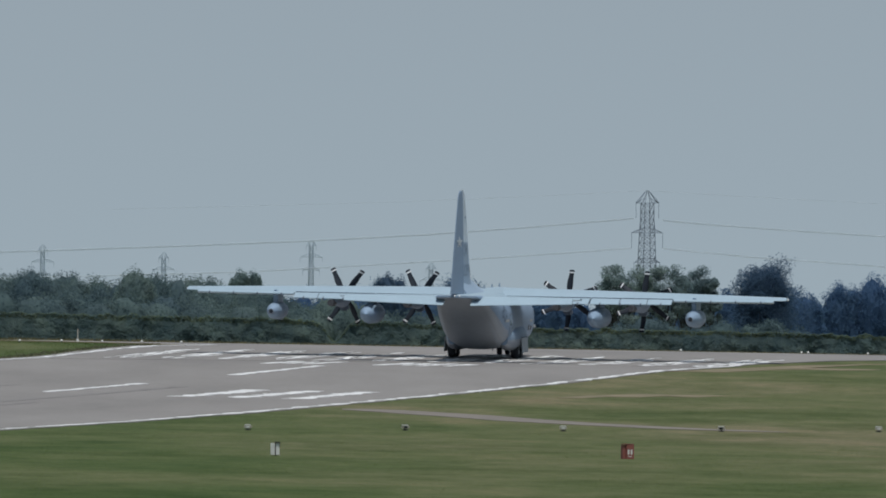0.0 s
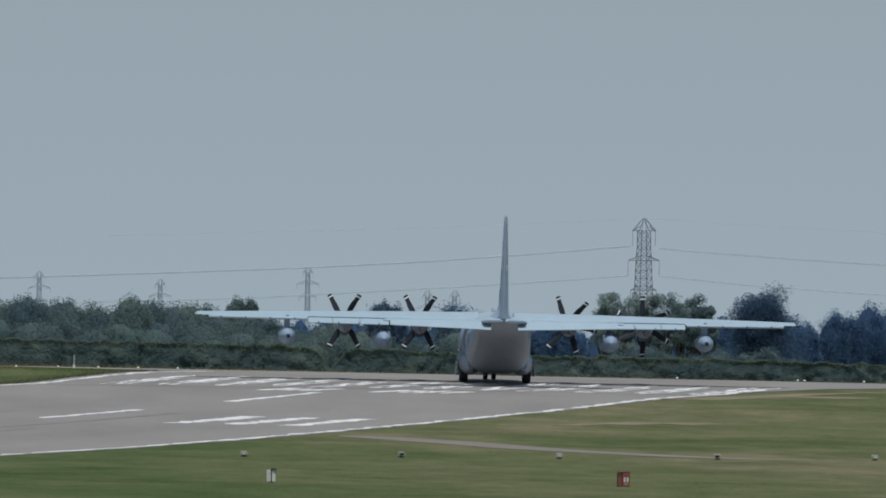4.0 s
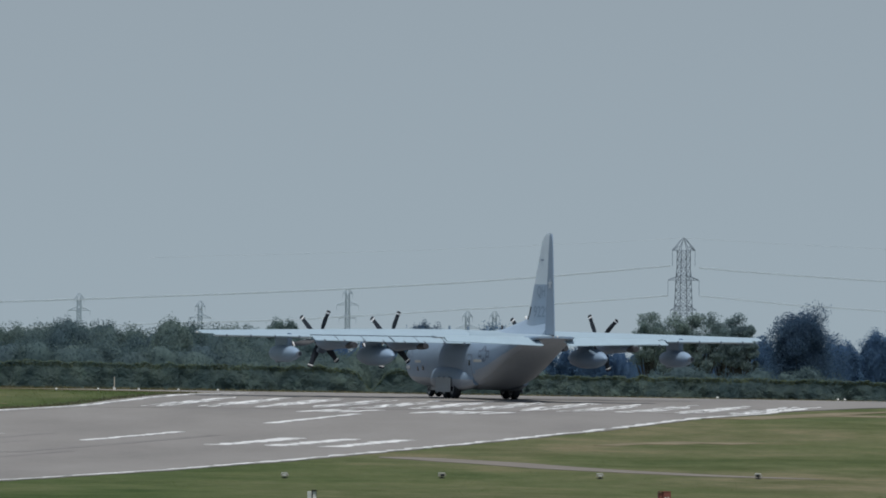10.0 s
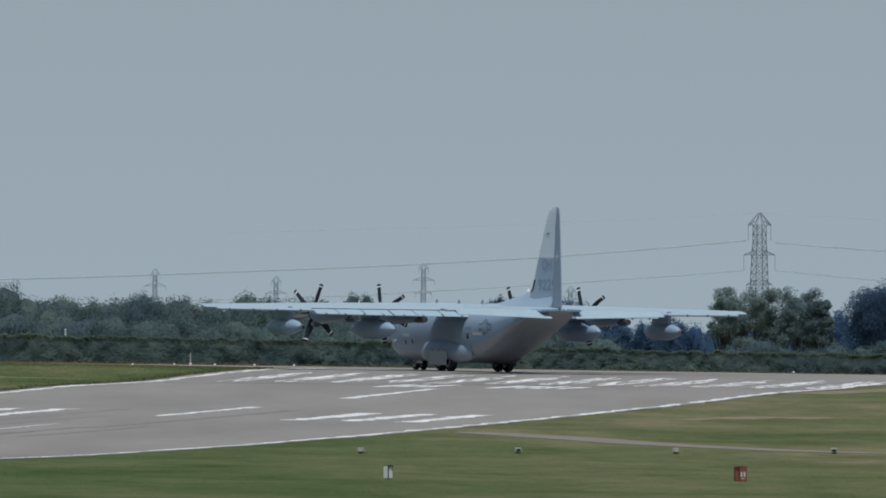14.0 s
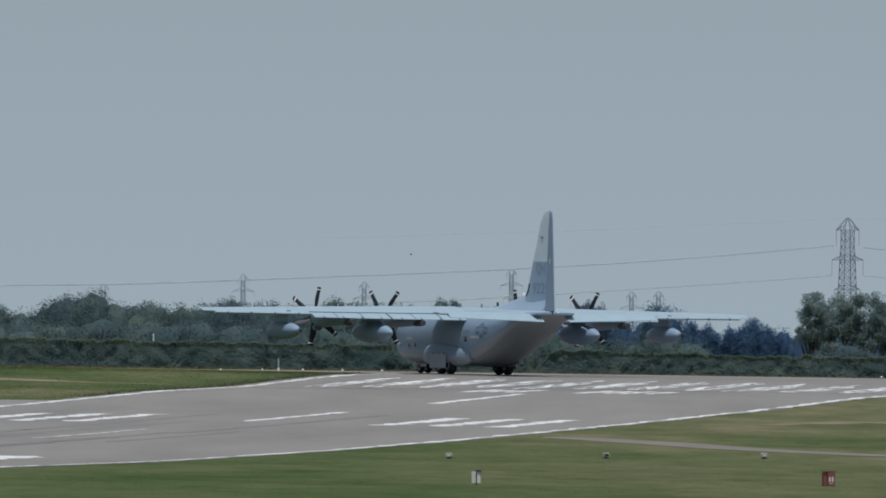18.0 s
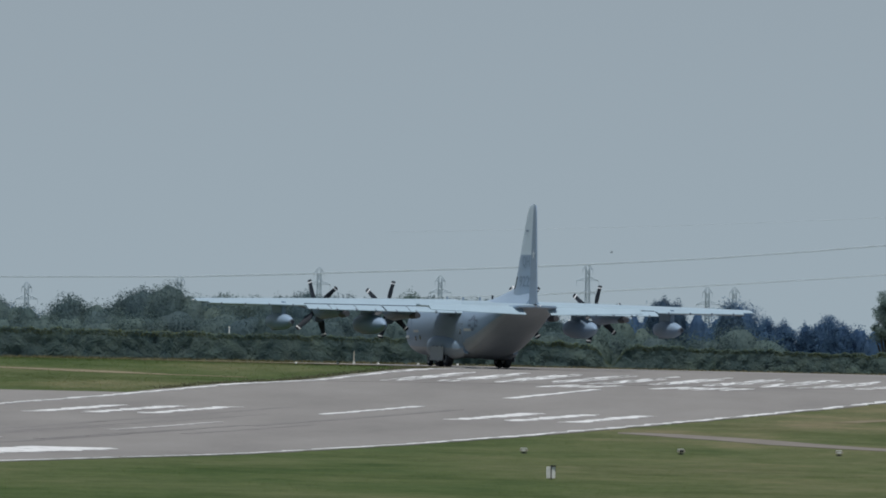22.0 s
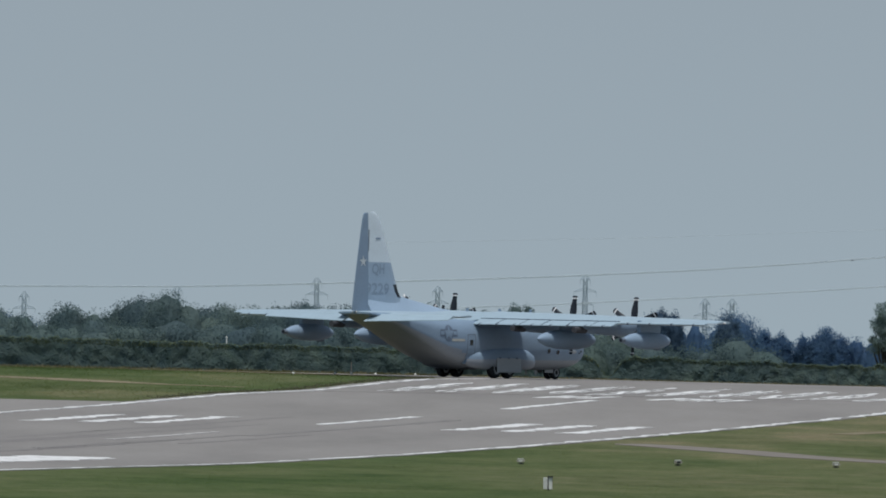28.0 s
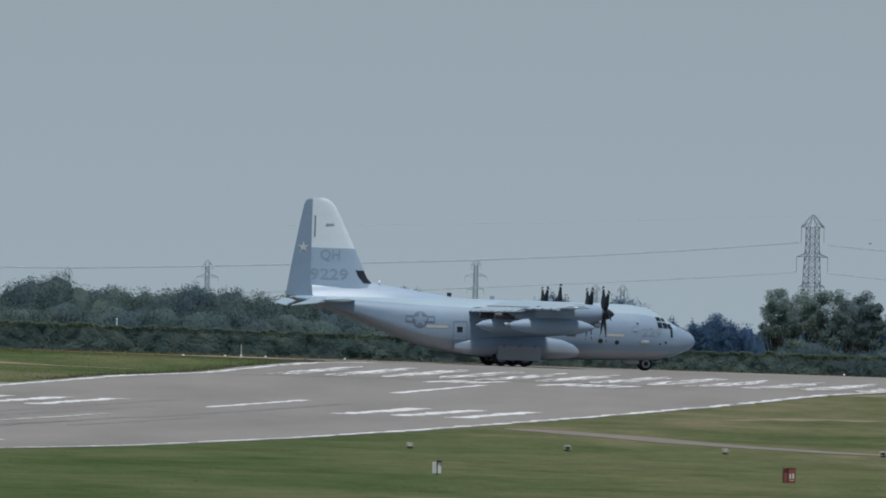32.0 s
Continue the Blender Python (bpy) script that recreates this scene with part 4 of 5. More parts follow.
def white_pole(x, y, top):
    z = land(x, y)
    t = thing("marker_pole", "slim white pole standing behind the hedge", "pole", at=pose(x, y, z))
    part("shaft", tube(bmesh.new(), (0, 0, -0.2), (0, 0, top - z), 0.05, 0.045, 10), WHITE, t)
    part("cap", spindle([(top - z, 0.08), (top - z + 0.05, 0.07), (top - z + 0.08, 0.02)], 10, "z"), BOX_WHITE, t)


white_pole(-31.62, 1325.0, 1.90)


# ---- the transport aircraft ----
def superring(x, zb, zt, hw, n=28, low=2.6, high=2.15):
    zc, hh = (zb + zt) / 2, (zt - zb) / 2
    out = []
    for i in range(n):
        a = 2 * math.pi * i / n
        c, s = math.cos(a), math.sin(a)
        e = high if s > 0 else low
        out.append((x, hw * math.copysign(abs(c) ** (2 / e), c), zc + hh * math.copysign(abs(s) ** (2 / e), s)))
    return out


def airfoil(chord, thick, n=9):
    """Outline of a wing section, nose at 0, tail at -chord: (along, up)."""
    top, low = [], []
    for k in range(n):
        u = (1 - math.cos(math.pi * k / (n - 1))) / 2
        y = 5 * thick * (0.2969 * math.sqrt(u) - 0.126 * u - 0.3516 * u * u + 0.2843 * u ** 3 - 0.1015 * u ** 4)
        top.append((-u * chord, chord * (y + 0.025 * math.sin(math.pi * u) * (1 if thick > 0.12 else 0))))
        low.append((-u * chord, chord * (-y * (0.8 if thick > 0.12 else 1.0) + 0.02 * math.sin(math.pi * u) * (1 if thick > 0.12 else 0))))
    return top + low[-2:0:-1]


def panel(stations, thick, twist=0.0, upright=False):
    """A flying surface through stations (span, nose x, chord, height)."""
    bm, rings = bmesh.new(), []
    for k, (y, x, c, z) in enumerate(stations):
        ring = []
        for u, v in airfoil(c, thick[k] if isinstance(thick, tuple) else thick):
            ring.append((x + u, v, y) if upright else (x + u, y, z + v + (u + c * 0.45) * math.tan(radians(twist))))
        rings.append(ring)
    return loft(bm, rings)


def star_shape(bm, cx, cz, r, y, flip):
    pts = [(cx + (r if k % 2 == 0 else r * 0.40) * math.sin(math.pi * k / 5) * flip, y, cz + (r if k % 2 == 0 else r * 0.40) * math.cos(math.pi * k / 5)) for k in range(10)]
    f = bm.faces.new([bm.verts.new(p) for p in pts])
    bmesh.ops.solidify(bm, geom=[f], thickness=0.01)
    return bm


def lettering(name, text, size, mat, parent, at, label, skin, side):
    """Painted letters, laid on the skin whose half width skin(x, z) gives."""
    cu = bpy.data.curves.new("text", "FONT")
    cu.body, cu.size, cu.align_x, cu.align_y, cu.resolution_u = text, size, "CENTER", "CENTER", 6
    cu.offset = 0.012 * size
    tmp = bpy.data.objects.new("text", cu)
    me = bpy.data.meshes.new_from_object(tmp)
    bpy.data.objects.remove(tmp)
    bpy.data.curves.remove(cu)
    me.transform(at)
    bm = bmesh.new()
    bm.from_mesh(me)
    bmesh.ops.triangulate(bm, faces=bm.faces[:])
    for _ in range(2):
        bmesh.ops.subdivide_edges(bm, edges=[e for e in bm.edges if e.calc_length() > 0.22], cuts=1)
        bmesh.ops.triangulate(bm, faces=[f for f in bm.faces if len(f.verts) > 3])
    for v in bm.verts:
        v.co.y = side * (skin(v.co.x, v.co.z) + 0.012)
    return part(name, bm, mat, parent, label)


def painted(shape, cx, cz, side, out):
    """A flat painted outline of (along, up) points, laid on the fuselage's skin."""
    bm = bmesh.new()
    bm.faces.new([bm.verts.new((cx + u, 0, cz + v)) for u, v in shape])
    bmesh.ops.triangulate(bm, faces=bm.faces[:])
    for _ in range(3):
        bmesh.ops.subdivide_edges(bm, edges=[e for e in bm.edges if e.calc_length() > 0.18], cuts=1)
        bmesh.ops.triangulate(bm, faces=[f for f in bm.faces if len(f.verts) > 3])
    for v in bm.verts:
        v.co.y = side * (hull_half(v.co.x, v.co.z) + out)
    return bm


HULL = [(13.52, 2.08, 2.22, 0.06), (13.40, 1.82, 2.50, 0.34), (13.1, 1.58, 2.76, 0.64), (12.6, 1.32, 3.02, 0.98), (11.95, 1.08, 3.30, 1.34), (11.3, 0.92, 3.68, 1.64),
        (10.6, 0.80, 4.12, 1.90), (9.9, 0.72, 4.46, 2.05), (8.6, 0.66, 4.62, 2.15), (5.0, 0.62, 4.66, 2.17), (0.0, 0.62, 4.66, 2.17), (-3.3, 0.64, 4.66, 2.17),
        (-5.0, 0.92, 4.65, 2.16), (-6.6, 1.36, 4.63, 2.11), (-8.2, 1.92, 4.61, 2.06), (-10.2, 2.66, 4.58, 1.95), (-12.2, 3.36, 4.55, 1.78), (-14.0, 3.90, 4.52, 1.60),
        (-15.2, 4.18, 4.48, 1.46), (-15.6, 4.28, 4.42, 1.36)]
ENGINES = (10.12, 5.02, -5.02, -10.12)


def hull_low(x):
    """How square the lower half of the fuselage is at x."""
    return float(np.interp(x, [-15, -7, -3, 6], [5.0, 4.2, 2.9, 2.6]))


def hull_half(x, z):
    """Half the fuselage's width at x and height z."""
    xs = [s[0] for s in HULL][::-1]
    zb, zt, hw = (np.interp(x, xs, [s[k] for s in HULL][::-1]) for k in (1, 2, 3))
    v = (z - (zb + zt) / 2) / ((zt - zb) / 2)
    e = 2.15 if v > 0 else hull_low(x)
    return float(hw * max(0.0, 1 - abs(v) ** e) ** (1 / e))


def hull_pose(x, z, side, out=0.01, text=False):
    """A pose on the fuselage's skin: x along it, y outward (or z outward, for lettering)."""
    e = 0.15
    tx = Vector((2 * e, side * (hull_half(x + e, z) - hull_half(x - e, z)), 0)).normalized()
    tz = Vector((0, side * (hull_half(x, z + e) - hull_half(x, z - e)), 2 * e)).normalized()
    n = tx.cross(tz).normalized() * -side
    if n.y * side < 0:
        n = -n
    if text:
        ax = tx if side < 0 else -tx
        ay = n.cross(ax)
        m = Matrix((ax, ay, n)).transposed().to_4x4()
    else:
        m = Matrix((tx, n * side, tx.cross(n * side))).transposed().to_4x4()
    m.translation = Vector((x, side * hull_half(x, z), z)) + n * out
    return m


def hull_patch(x0, x1, z0, z1, side, out=0.012, shear=0.0, n=6):
    """A thin panel that follows the fuselage's skin."""
    bm = bmesh.new()
    rows = []
    for k in range(n + 1):
        z = z0 + (z1 - z0) * k / n
        rows.append([(x + shear * k / n, side * hull_half(x + shear * k / n, z), z) for x in (x0, (x0 + x1) / 2, x1)])
    for lift in (out, -0.02):
        grid = [[bm.verts.new((x, y + side * lift, z)) for x, y, z in r] for r in rows]
        for a, b in zip(grid, grid[1:]):
            for i in range(2):
                bm.faces.new((a[i], a[i + 1], b[i + 1], b[i]))
        ring = grid[0] + [r[-1] for r in grid[1:-1]] + grid[-1][::-1] + [r[0] for r in grid[-2:0:-1]]
        if lift > 0:
            outer = ring
    for i in range(len(ring)):
        j = (i + 1) % len(ring)
        bm.faces.new((outer[i], outer[j], ring[j], ring[i]))
    bmesh.ops.recalc_face_normals(bm, faces=bm.faces[:])
    return bm


def wheel(parent, x, y, r, w):
    hub = new("wheel")
    hub.parent, hub.matrix_basis = parent, pose(x, y, r)
    part("tyre", spindle([(-w / 2, r * 0.62), (-w / 2, r * 0.86), (-w * 0.36, r * 0.97), (0, r), (w * 0.36, r * 0.97), (w / 2, r * 0.86), (w / 2, r * 0.62)], 24, "y"), TYRE, hub, smooth=True)
    rim = spindle([(-w * 0.47, r * 0.22), (-w * 0.53, r * 0.5), (-w * 0.51, r * 0.6), (w * 0.51, r * 0.6), (w * 0.53, r * 0.5), (w * 0.47, r * 0.22)], 18, "y")
    for k in range(5):
        a = k * 2 * math.pi / 5
        for sy in (-1, 1):
            tube(rim, (r * 0.45 * math.cos(a), sy * w * 0.36, r * 0.45 * math.sin(a)), (r * 0.45 * math.cos(a), sy * w * 0.56, r * 0.45 * math.sin(a)), 0.03, 0.03, 6)
    part("rim", rim, DOOR_WHITE, hub, "pale grey wheel rim")
    return hub


def propeller(parent, y):
    hub = new("propeller")
    hub.parent, hub.matrix_basis = parent, pose(4.72, y, 3.88)
    part("spinner", spindle([(-0.25, 0.40), (0.05, 0.42), (0.30, 0.36), (0.55, 0.22), (0.72, 0.05)], 18), BLACK, hub, "black propeller spinner", True)
    for k in range(6):
        turn = pose(0, 0, 0, 60 * k, 0, 0)
        rings = []
        for i in range(9):
            u = i / 8
            r = 0.38 + u * 1.45
            c = (0.32 + 0.16 * math.sin(math.pi * min(1, u * 1.2)))
            sweep = -0.12 * u * u
            tw = -radians(52 - 34 * u)
            ring = []
            for j in range(8):
                a = 2 * math.pi * j / 8
                e, f = c * 0.5 * math.cos(a) + sweep, 0.05 * (1 - 0.6 * u) * math.sin(a)
                ring.append((e * math.sin(tw) + f * math.cos(tw), e * math.cos(tw) - f * math.sin(tw), r))
            rings.append(ring)
        blade = part("blade", loft(bmesh.new(), rings), BLACK, hub, smooth=True, at=turn)
        for r0, r1, mat, what in ((1.83, 1.92, WHITE, "white_band"), (1.92, 2.055, BLACK, "tip")):
            rings = []
            for r in (r0, (r0 + r1) / 2, r1):
                u = (r - 0.38) / 1.45
                c = 0.36 if r < 2.0 else 0.24
                ring = []
                for j in range(8):
                    a = 2 * math.pi * j / 8
                    e, f = c * 0.5 * math.cos(a) - 0.12 * min(1.1, u * u), 0.025 * math.sin(a)
                    tw = -radians(18)
                    ring.append((e * math.sin(tw) + f * math.cos(tw), e * math.cos(tw) - f * math.sin(tw), r))
                rings.append(ring)
            part(what, loft(bmesh.new(), rings), mat, blade)
    return hub


def belly(bm, z):
    """The pale paint below the height z."""
    for f in bm.faces:
        f.material_index = 1 if f.calc_center_median().z < z else 0
    return bm


def fin_half(x, z):
    """Half the fin's thickness at x and height z."""
    c = float(np.interp(z, [4.35, 5.35, 5.9, 8.04, 10.4, 11.45], [5.8, 4.65, 4.15, 3.15, 2.05, 1.25]))
    u = min(1.0, max(0.001, (-14.4 + c - x) / c))
    return 5 * 0.115 * c * (0.2969 * math.sqrt(u) - 0.126 * u - 0.3516 * u * u + 0.2843 * u ** 3 - 0.1015 * u ** 4)


def fin_patch(z0, z1, wide, side, n=6):
    """A thin patch lying on the fin, along its leading edge."""
    outer, inner = [], []
    for k in range(n + 1):
        z = z0 + (z1 - z0) * k / n
        nose = -14.4 + float(np.interp(z, [4.35, 5.35, 5.9, 8.04], [5.8, 4.65, 4.15, 3.15]))
        xs = [nose - 0.03 - (wide - 0.03) * (c / n) ** 1.5 for c in range(n + 1)]
        outer.append([(x, side * (fin_half(x, z) + 0.014), z) for x in xs])
        inner.append([(x, side * (fin_half(x, z) - 0.010), z) for x in xs])
    return loft(bmesh.new(), [o + i[::-1] for o, i in zip(outer, inner)])


def rudder_half(x, z):
    w = float(np.interp(z, [4.5, 7.0, 9.5, 11.1], [0.30, 0.24, 0.17, 0.12]))
    x1 = float(np.interp(z, [4.5, 7.0, 9.5, 11.1], [-16.05, -15.65, -15.2, -14.88]))
    return 0.03 + (w - 0.03) * max(0.0, min(1.0, (x - x1) / (-14.36 - x1)))


def aircraft():
    a = thing("transport_aircraft", "grey four-engined turboprop military transport taxiing on the runway", "aircraft")
    bm = loft(bmesh.new(), [superring(*s, n=52, low=hull_low(s[0])) for s in HULL])
    xs = [s[0] for s in HULL][::-1]
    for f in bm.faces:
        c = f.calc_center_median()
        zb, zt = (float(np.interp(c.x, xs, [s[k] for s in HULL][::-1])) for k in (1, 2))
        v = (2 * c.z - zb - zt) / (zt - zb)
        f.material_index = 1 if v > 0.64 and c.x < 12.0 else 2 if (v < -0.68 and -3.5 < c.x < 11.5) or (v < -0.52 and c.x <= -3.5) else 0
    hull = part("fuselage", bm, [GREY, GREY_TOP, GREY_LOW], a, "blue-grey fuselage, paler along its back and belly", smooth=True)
    for side in (-1, 1):
        part("tail_light", spindle([(-0.06, 0.03), (0.0, 0.06), (0.08, 0.05)], 10, "x", (-15.62, side * 0.16, 4.38)), WHITE, a, "white tail light")
    # the cargo ramp under the upswept tail, set a little proud of the skin
    rings = []
    for x, zb, zt, hw in HULL[12:19]:
        ring = []
        for i in range(9):
            v = -0.82 + 1.64 * i / 8
            z = (zb + zt) / 2 - (zt - zb) / 2 * max(0.0, 1 - abs(v) ** hull_low(x)) ** (1 / hull_low(x))
            ring.append((x, v * hw, z - 0.015))
        for i in range(9):
            v = 0.80 - 1.60 * i / 8
            ring.append((x, v * hw, ring[8 - i][2] + 0.05))
        rings.append(ring)
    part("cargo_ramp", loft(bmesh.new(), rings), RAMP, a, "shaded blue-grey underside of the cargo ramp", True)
    # radome seam, flight-deck windows, side windows, doors
    for side in (-1, 1):
        for x0, x1, z0, z1, shear in ((10.38, 10.72, 3.52, 3.80, -0.12), (10.80, 11.10, 3.50, 3.74, -0.14), (10.46, 10.80, 3.04, 3.44, -0.08), (10.88, 11.22, 3.02, 3.42, -0.10), (11.30, 11.62, 2.98, 3.34, -0.16), (11.42, 11.60, 2.40, 2.98, -0.01)):
            part("cockpit_window", hull_patch(x0, x1, z0, z1, side, 0.02, shear, 4), GLASS, a, "dark flight-deck window")
        for x, z, r in ((6.25, 1.99, 0.17), (7.45, 1.93, 0.16), (11.05, 2.02, 0.08), (10.6, 1.9, 0.06), (8.9, 3.3, 0.06)):
            part("porthole", spindle([(-0.03, r), (0.02, r)], 12, "y"), GLASS, a, "small round cabin window", at=hull_pose(x, z, side))
        door = part("side_door", hull_patch(-4.32, -3.42, 1.15, 3.0, side, 0.014), GREY, a, "grey paratroop door")
        part("door_window", hull_patch(-4.10, -3.70, 2.28, 2.66, side, 0.024, 0, 2), GLASS, door, "square dark door window")
        for x, z0, z1 in ((-4.35, 1.1, 3.05), (-3.39, 1.1, 3.05)):
            part("door_seam", hull_patch(x - 0.02, x + 0.02, z0, z1, side, 0.018), GREY_DARK, door)
        part("door_seam", hull_patch(-4.37, -3.37, 3.02, 3.06, side, 0.018, 0, 2), GREY_DARK, door)
        for x0, x1, z in ((-6.3, -4.75, 2.62), (6.7, 7.9, 2.42)):
            part("rescue_panel", hull_patch(x0, x1, z - 0.085, z + 0.085, side, 0.012, 0, 2), CREAM, a, "cream stencilled strip")
        # national marking: disc, star and bars, low-visibility grey
        ring = [(0.56 * math.sin(math.pi * k / 16), 0.56 * math.cos(math.pi * k / 16)) for k in range(32)]
        star = [((0.54 if k % 2 == 0 else 0.21) * math.sin(math.pi * k / 5), (0.54 if k % 2 == 0 else 0.21) * math.cos(math.pi * k / 5)) for k in range(10)]
        for what, shape, mat, out in (("marking_bar", [(-1.05, -0.25), (1.05, -0.25), (1.05, 0.25), (-1.05, 0.25)], INSIGNIA, 0.010),
                                      ("marking_bar_inlay", [(-0.97, -0.12), (0.97, -0.12), (0.97, 0.12), (-0.97, 0.12)], GREY, 0.016),
                                      ("marking_disc", ring, INSIGNIA, 0.022), ("marking_star", star, GREY, 0.028)):
            part(what, painted(shape, -6.75, 3.1, side, out), mat, a)
        lettering("fuselage_number", "229", 0.80, FAINT_LETTER, a, pose(9.98, 0, 2.68, 90, 0, 0 if side < 0 else 180) @ Matrix.Diagonal((1.28, 1.0, 1.0, 1.0)), "grey numerals 229", hull_half, side)
        part("crest", rbox(-0.17, 0.17, -0.012, 0.012, -0.2, 0.2, 0.01), LETTER, a, "small grey unit crest", at=hull_pose(8.75, 2.95, side, 0.01))
        part("side_fairing", rbox(-0.32, 0.32, -0.14, 0.14, -0.12, 0.12, 0.07), DOOR_WHITE, a, "small white fairing", at=hull_pose(9.5, 2.0, side, 0.02))
        part("chin_aerial", rbox(-0.14, 0.14, -0.02, 0.02, -0.30, 0.05, 0.015), DOOR_WHITE, a, at=pose(7.25, side * 0.4, 0.62))
        # main-gear fairing with its hanging doors
        rings = []
        for x, zb, zt, w in ((4.85, 1.02, 1.20, 0.08), (4.65, 0.86, 1.48, 0.26), (4.3, 0.72, 1.74, 0.46), (3.5, 0.60, 2.04, 0.68), (2.4, 0.55, 2.18, 0.78), (0.5, 0.55, 2.18, 0.80), (-1.2, 0.55, 2.12, 0.76), (-2.4, 0.62, 2.0, 0.58), (-3.4, 0.74, 1.85, 0.42), (-4.2, 0.95, 1.7, 0.25)):
            zc, hh = (zb + zt) / 2, (zt - zb) / 2
            rings.append([(x, side * (1.75 + w * math.copysign(abs(math.cos(t)) ** 0.8, math.cos(t))), zc + hh * math.copysign(abs(math.sin(t)) ** 0.8, math.sin(t)))
                          for t in [2 * math.pi * k / 24 for k in range(24)]])
        part("gear_fairing", belly(loft(bmesh.new(), rings), 1.30), [GREY, GREY_LOW], a, "bulged grey landing gear fairing", True)
        door = part("gear_door", rbox(-1.55, 1.55, -0.03, 0.03, -0.50, 0.50, 0.025), DOOR_WHITE, a, "pale open landing gear door", at=pose(0.35, side * 2.60, 0.92, side * 4))
        for k in (-1.1, 0.0, 1.1):
            part("hinge", rbox(-0.08, 0.08, -0.04, 0.04, -0.06, 0.06, 0.01), GREY_DARK, door, at=pose(k, 0, 0.5))
        for x in (0.85, -0.85):
            wheel(a, x, side * 2.12, 0.70, 0.50)
            leg = tube(bmesh.new(), (x, side * 1.75, 0.7), (x, side * 1.75, 1.7), 0.12, 0.14, 10)
            tube(leg, (x, side * 1.7, 0.7), (x, side * 2.0, 0.7), 0.09, 0.09, 8)
            part("main_gear_leg", leg, STEEL, a)
        wheel(a, 9.95, side * 0.28, 0.48, 0.30)
        part("nose_gear_door", rbox(-0.55, 0.55, -0.02, 0.02, -0.20, 0.16, 0.015), DOOR_WHITE, a, "pale nose gear door", at=pose(8.9, side * 0.45, 0.66))
        # wing
        st = [(side * y, x, c, z) for y, x, c, z in ((1.2, 2.25, 4.95, 4.25), (6.0, 2.22, 4.75, 4.24), (10.1, 2.15, 4.35, 4.23), (15.5, 1.90, 3.45, 4.23), (19.7, 1.65, 2.45, 4.24), (20.2, 1.35, 1.75, 4.25))]
        wing_body = [(y, x, c * (0.83 if abs(y) < 19.8 else 1.0), z) for y, x, c, z in st]
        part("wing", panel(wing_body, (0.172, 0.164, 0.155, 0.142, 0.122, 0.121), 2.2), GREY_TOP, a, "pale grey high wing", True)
        # flaps lowered for take-off, in two lengths, and the aileron
        for y0, y1, nm in ((1.6, 7.2, "flap"), (7.3, 12.7, "flap"), (12.8, 19.4, "aileron")):
            rings = []
            for y in (y0, y1):
                c = float(np.interp(y, [1.2, 6, 10.1, 15.5, 19.7], [4.95, 4.75, 4.35, 3.45, 2.45]))
                x0 = float(np.interp(y, [1.2, 6, 10.1, 15.5, 19.7], [2.25, 2.22, 2.15, 1.90, 1.65])) - c * 0.815
                w, drop = (c * 0.30, c * 0.066) if nm == "flap" else (c * 0.17, c * 0.012)
                z0 = 4.25 - 0.0012 * y - c * 0.016 - (0.035 if nm == "flap" else 0.02)
                rings.append([(x0, side * y, z0 + 0.05), (x0 - w * 0.3, side * y, z0 + 0.035 - drop * 0.25), (x0 - w * 0.7, side * y, z0 + 0.01 - drop * 0.68), (x0 - w, side * y, z0 - 0.02 - drop),
                              (x0 - w, side * y, z0 - 0.06 - drop), (x0 - w * 0.5, side * y, z0 - 0.15 - drop * 0.5), (x0, side * y, z0 - 0.12)])
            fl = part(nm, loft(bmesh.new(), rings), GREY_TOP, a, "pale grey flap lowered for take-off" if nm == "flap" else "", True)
            for k in range(4):
                u = (k + 0.5) / 4
                yy = y0 + (y1 - y0) * u
                xx, zz = (rings[0][3][q] + (rings[1][3][q] - rings[0][3][q]) * u for q in (0, 2))
                part("hinge_fairing", rbox(-0.05, 0.62, -0.05, 0.05, -0.12, 0.04, 0.02), GREY_DARK, fl, at=pose(xx, side * yy, zz, 0, -11 if nm == "flap" else -4, 0))
            if nm == "flap":
                # the slot's shade before the flap, painted dark, and the joints between its lengths
                lip = [[(r[0][0] + dx, r[0][1], r[0][2] + dz) for dx, dz in ((0.06, -0.03), (0.06, 0.035), (-0.09, 0.035), (-0.09, -0.03))] for r in rings]
                part("slot", loft(bmesh.new(), lip), GREY_SLOT, fl, "dark strip painted for the shade between wing and flap")
                for u in (0.0, 0.36, 0.70):
                    ends = [[ra + (rb - ra) * u for ra, rb in zip(p, q)] for p, q in zip(rings[0], rings[1])]
                    joint = bmesh.new()
                    for e0, e1 in zip(ends[:3], ends[1:4]):
                        tube(joint, (e0[0], e0[1], e0[2] + 0.006), (e1[0], e1[1], e1[2] + 0.006), 0.022, 0.022, 5)
                    part("flap_joint", joint, GREY_SLOT, fl)
        root = [[(x, side * y, z) for y, z in ((0.9, 4.12), (1.55, 3.94), (1.75 - d, 4.08), (1.3 - d, 4.40))] for x, d in ((-1.2, 0.0), (-2.6, 0.05), (-3.9, 0.35), (-4.5, 0.55))]
        part("wing_root_fairing", loft(bmesh.new(), root), GREY_TOP, a, "pale pointed fairing behind the wing root")
        part("wingtip_light", spindle([(-0.15, 0.02), (-0.05, 0.06), (0.1, 0.06), (0.2, 0.02)], 10), WHITE, a, "white wingtip lamp", at=pose(0.5, side * 20.25, 4.26))
        # stores under the wing
        for y, r, x0, x1, z, nm, lab in ((14.1, 0.60, -3.0, 3.2, 2.90, "refuelling_pod", "grey hose-and-drogue refuelling pod"), (7.65, 0.70, -3.9, 3.6, 2.84, "fuel_tank", "grey underwing fuel tank")):
            ln = x1 - x0
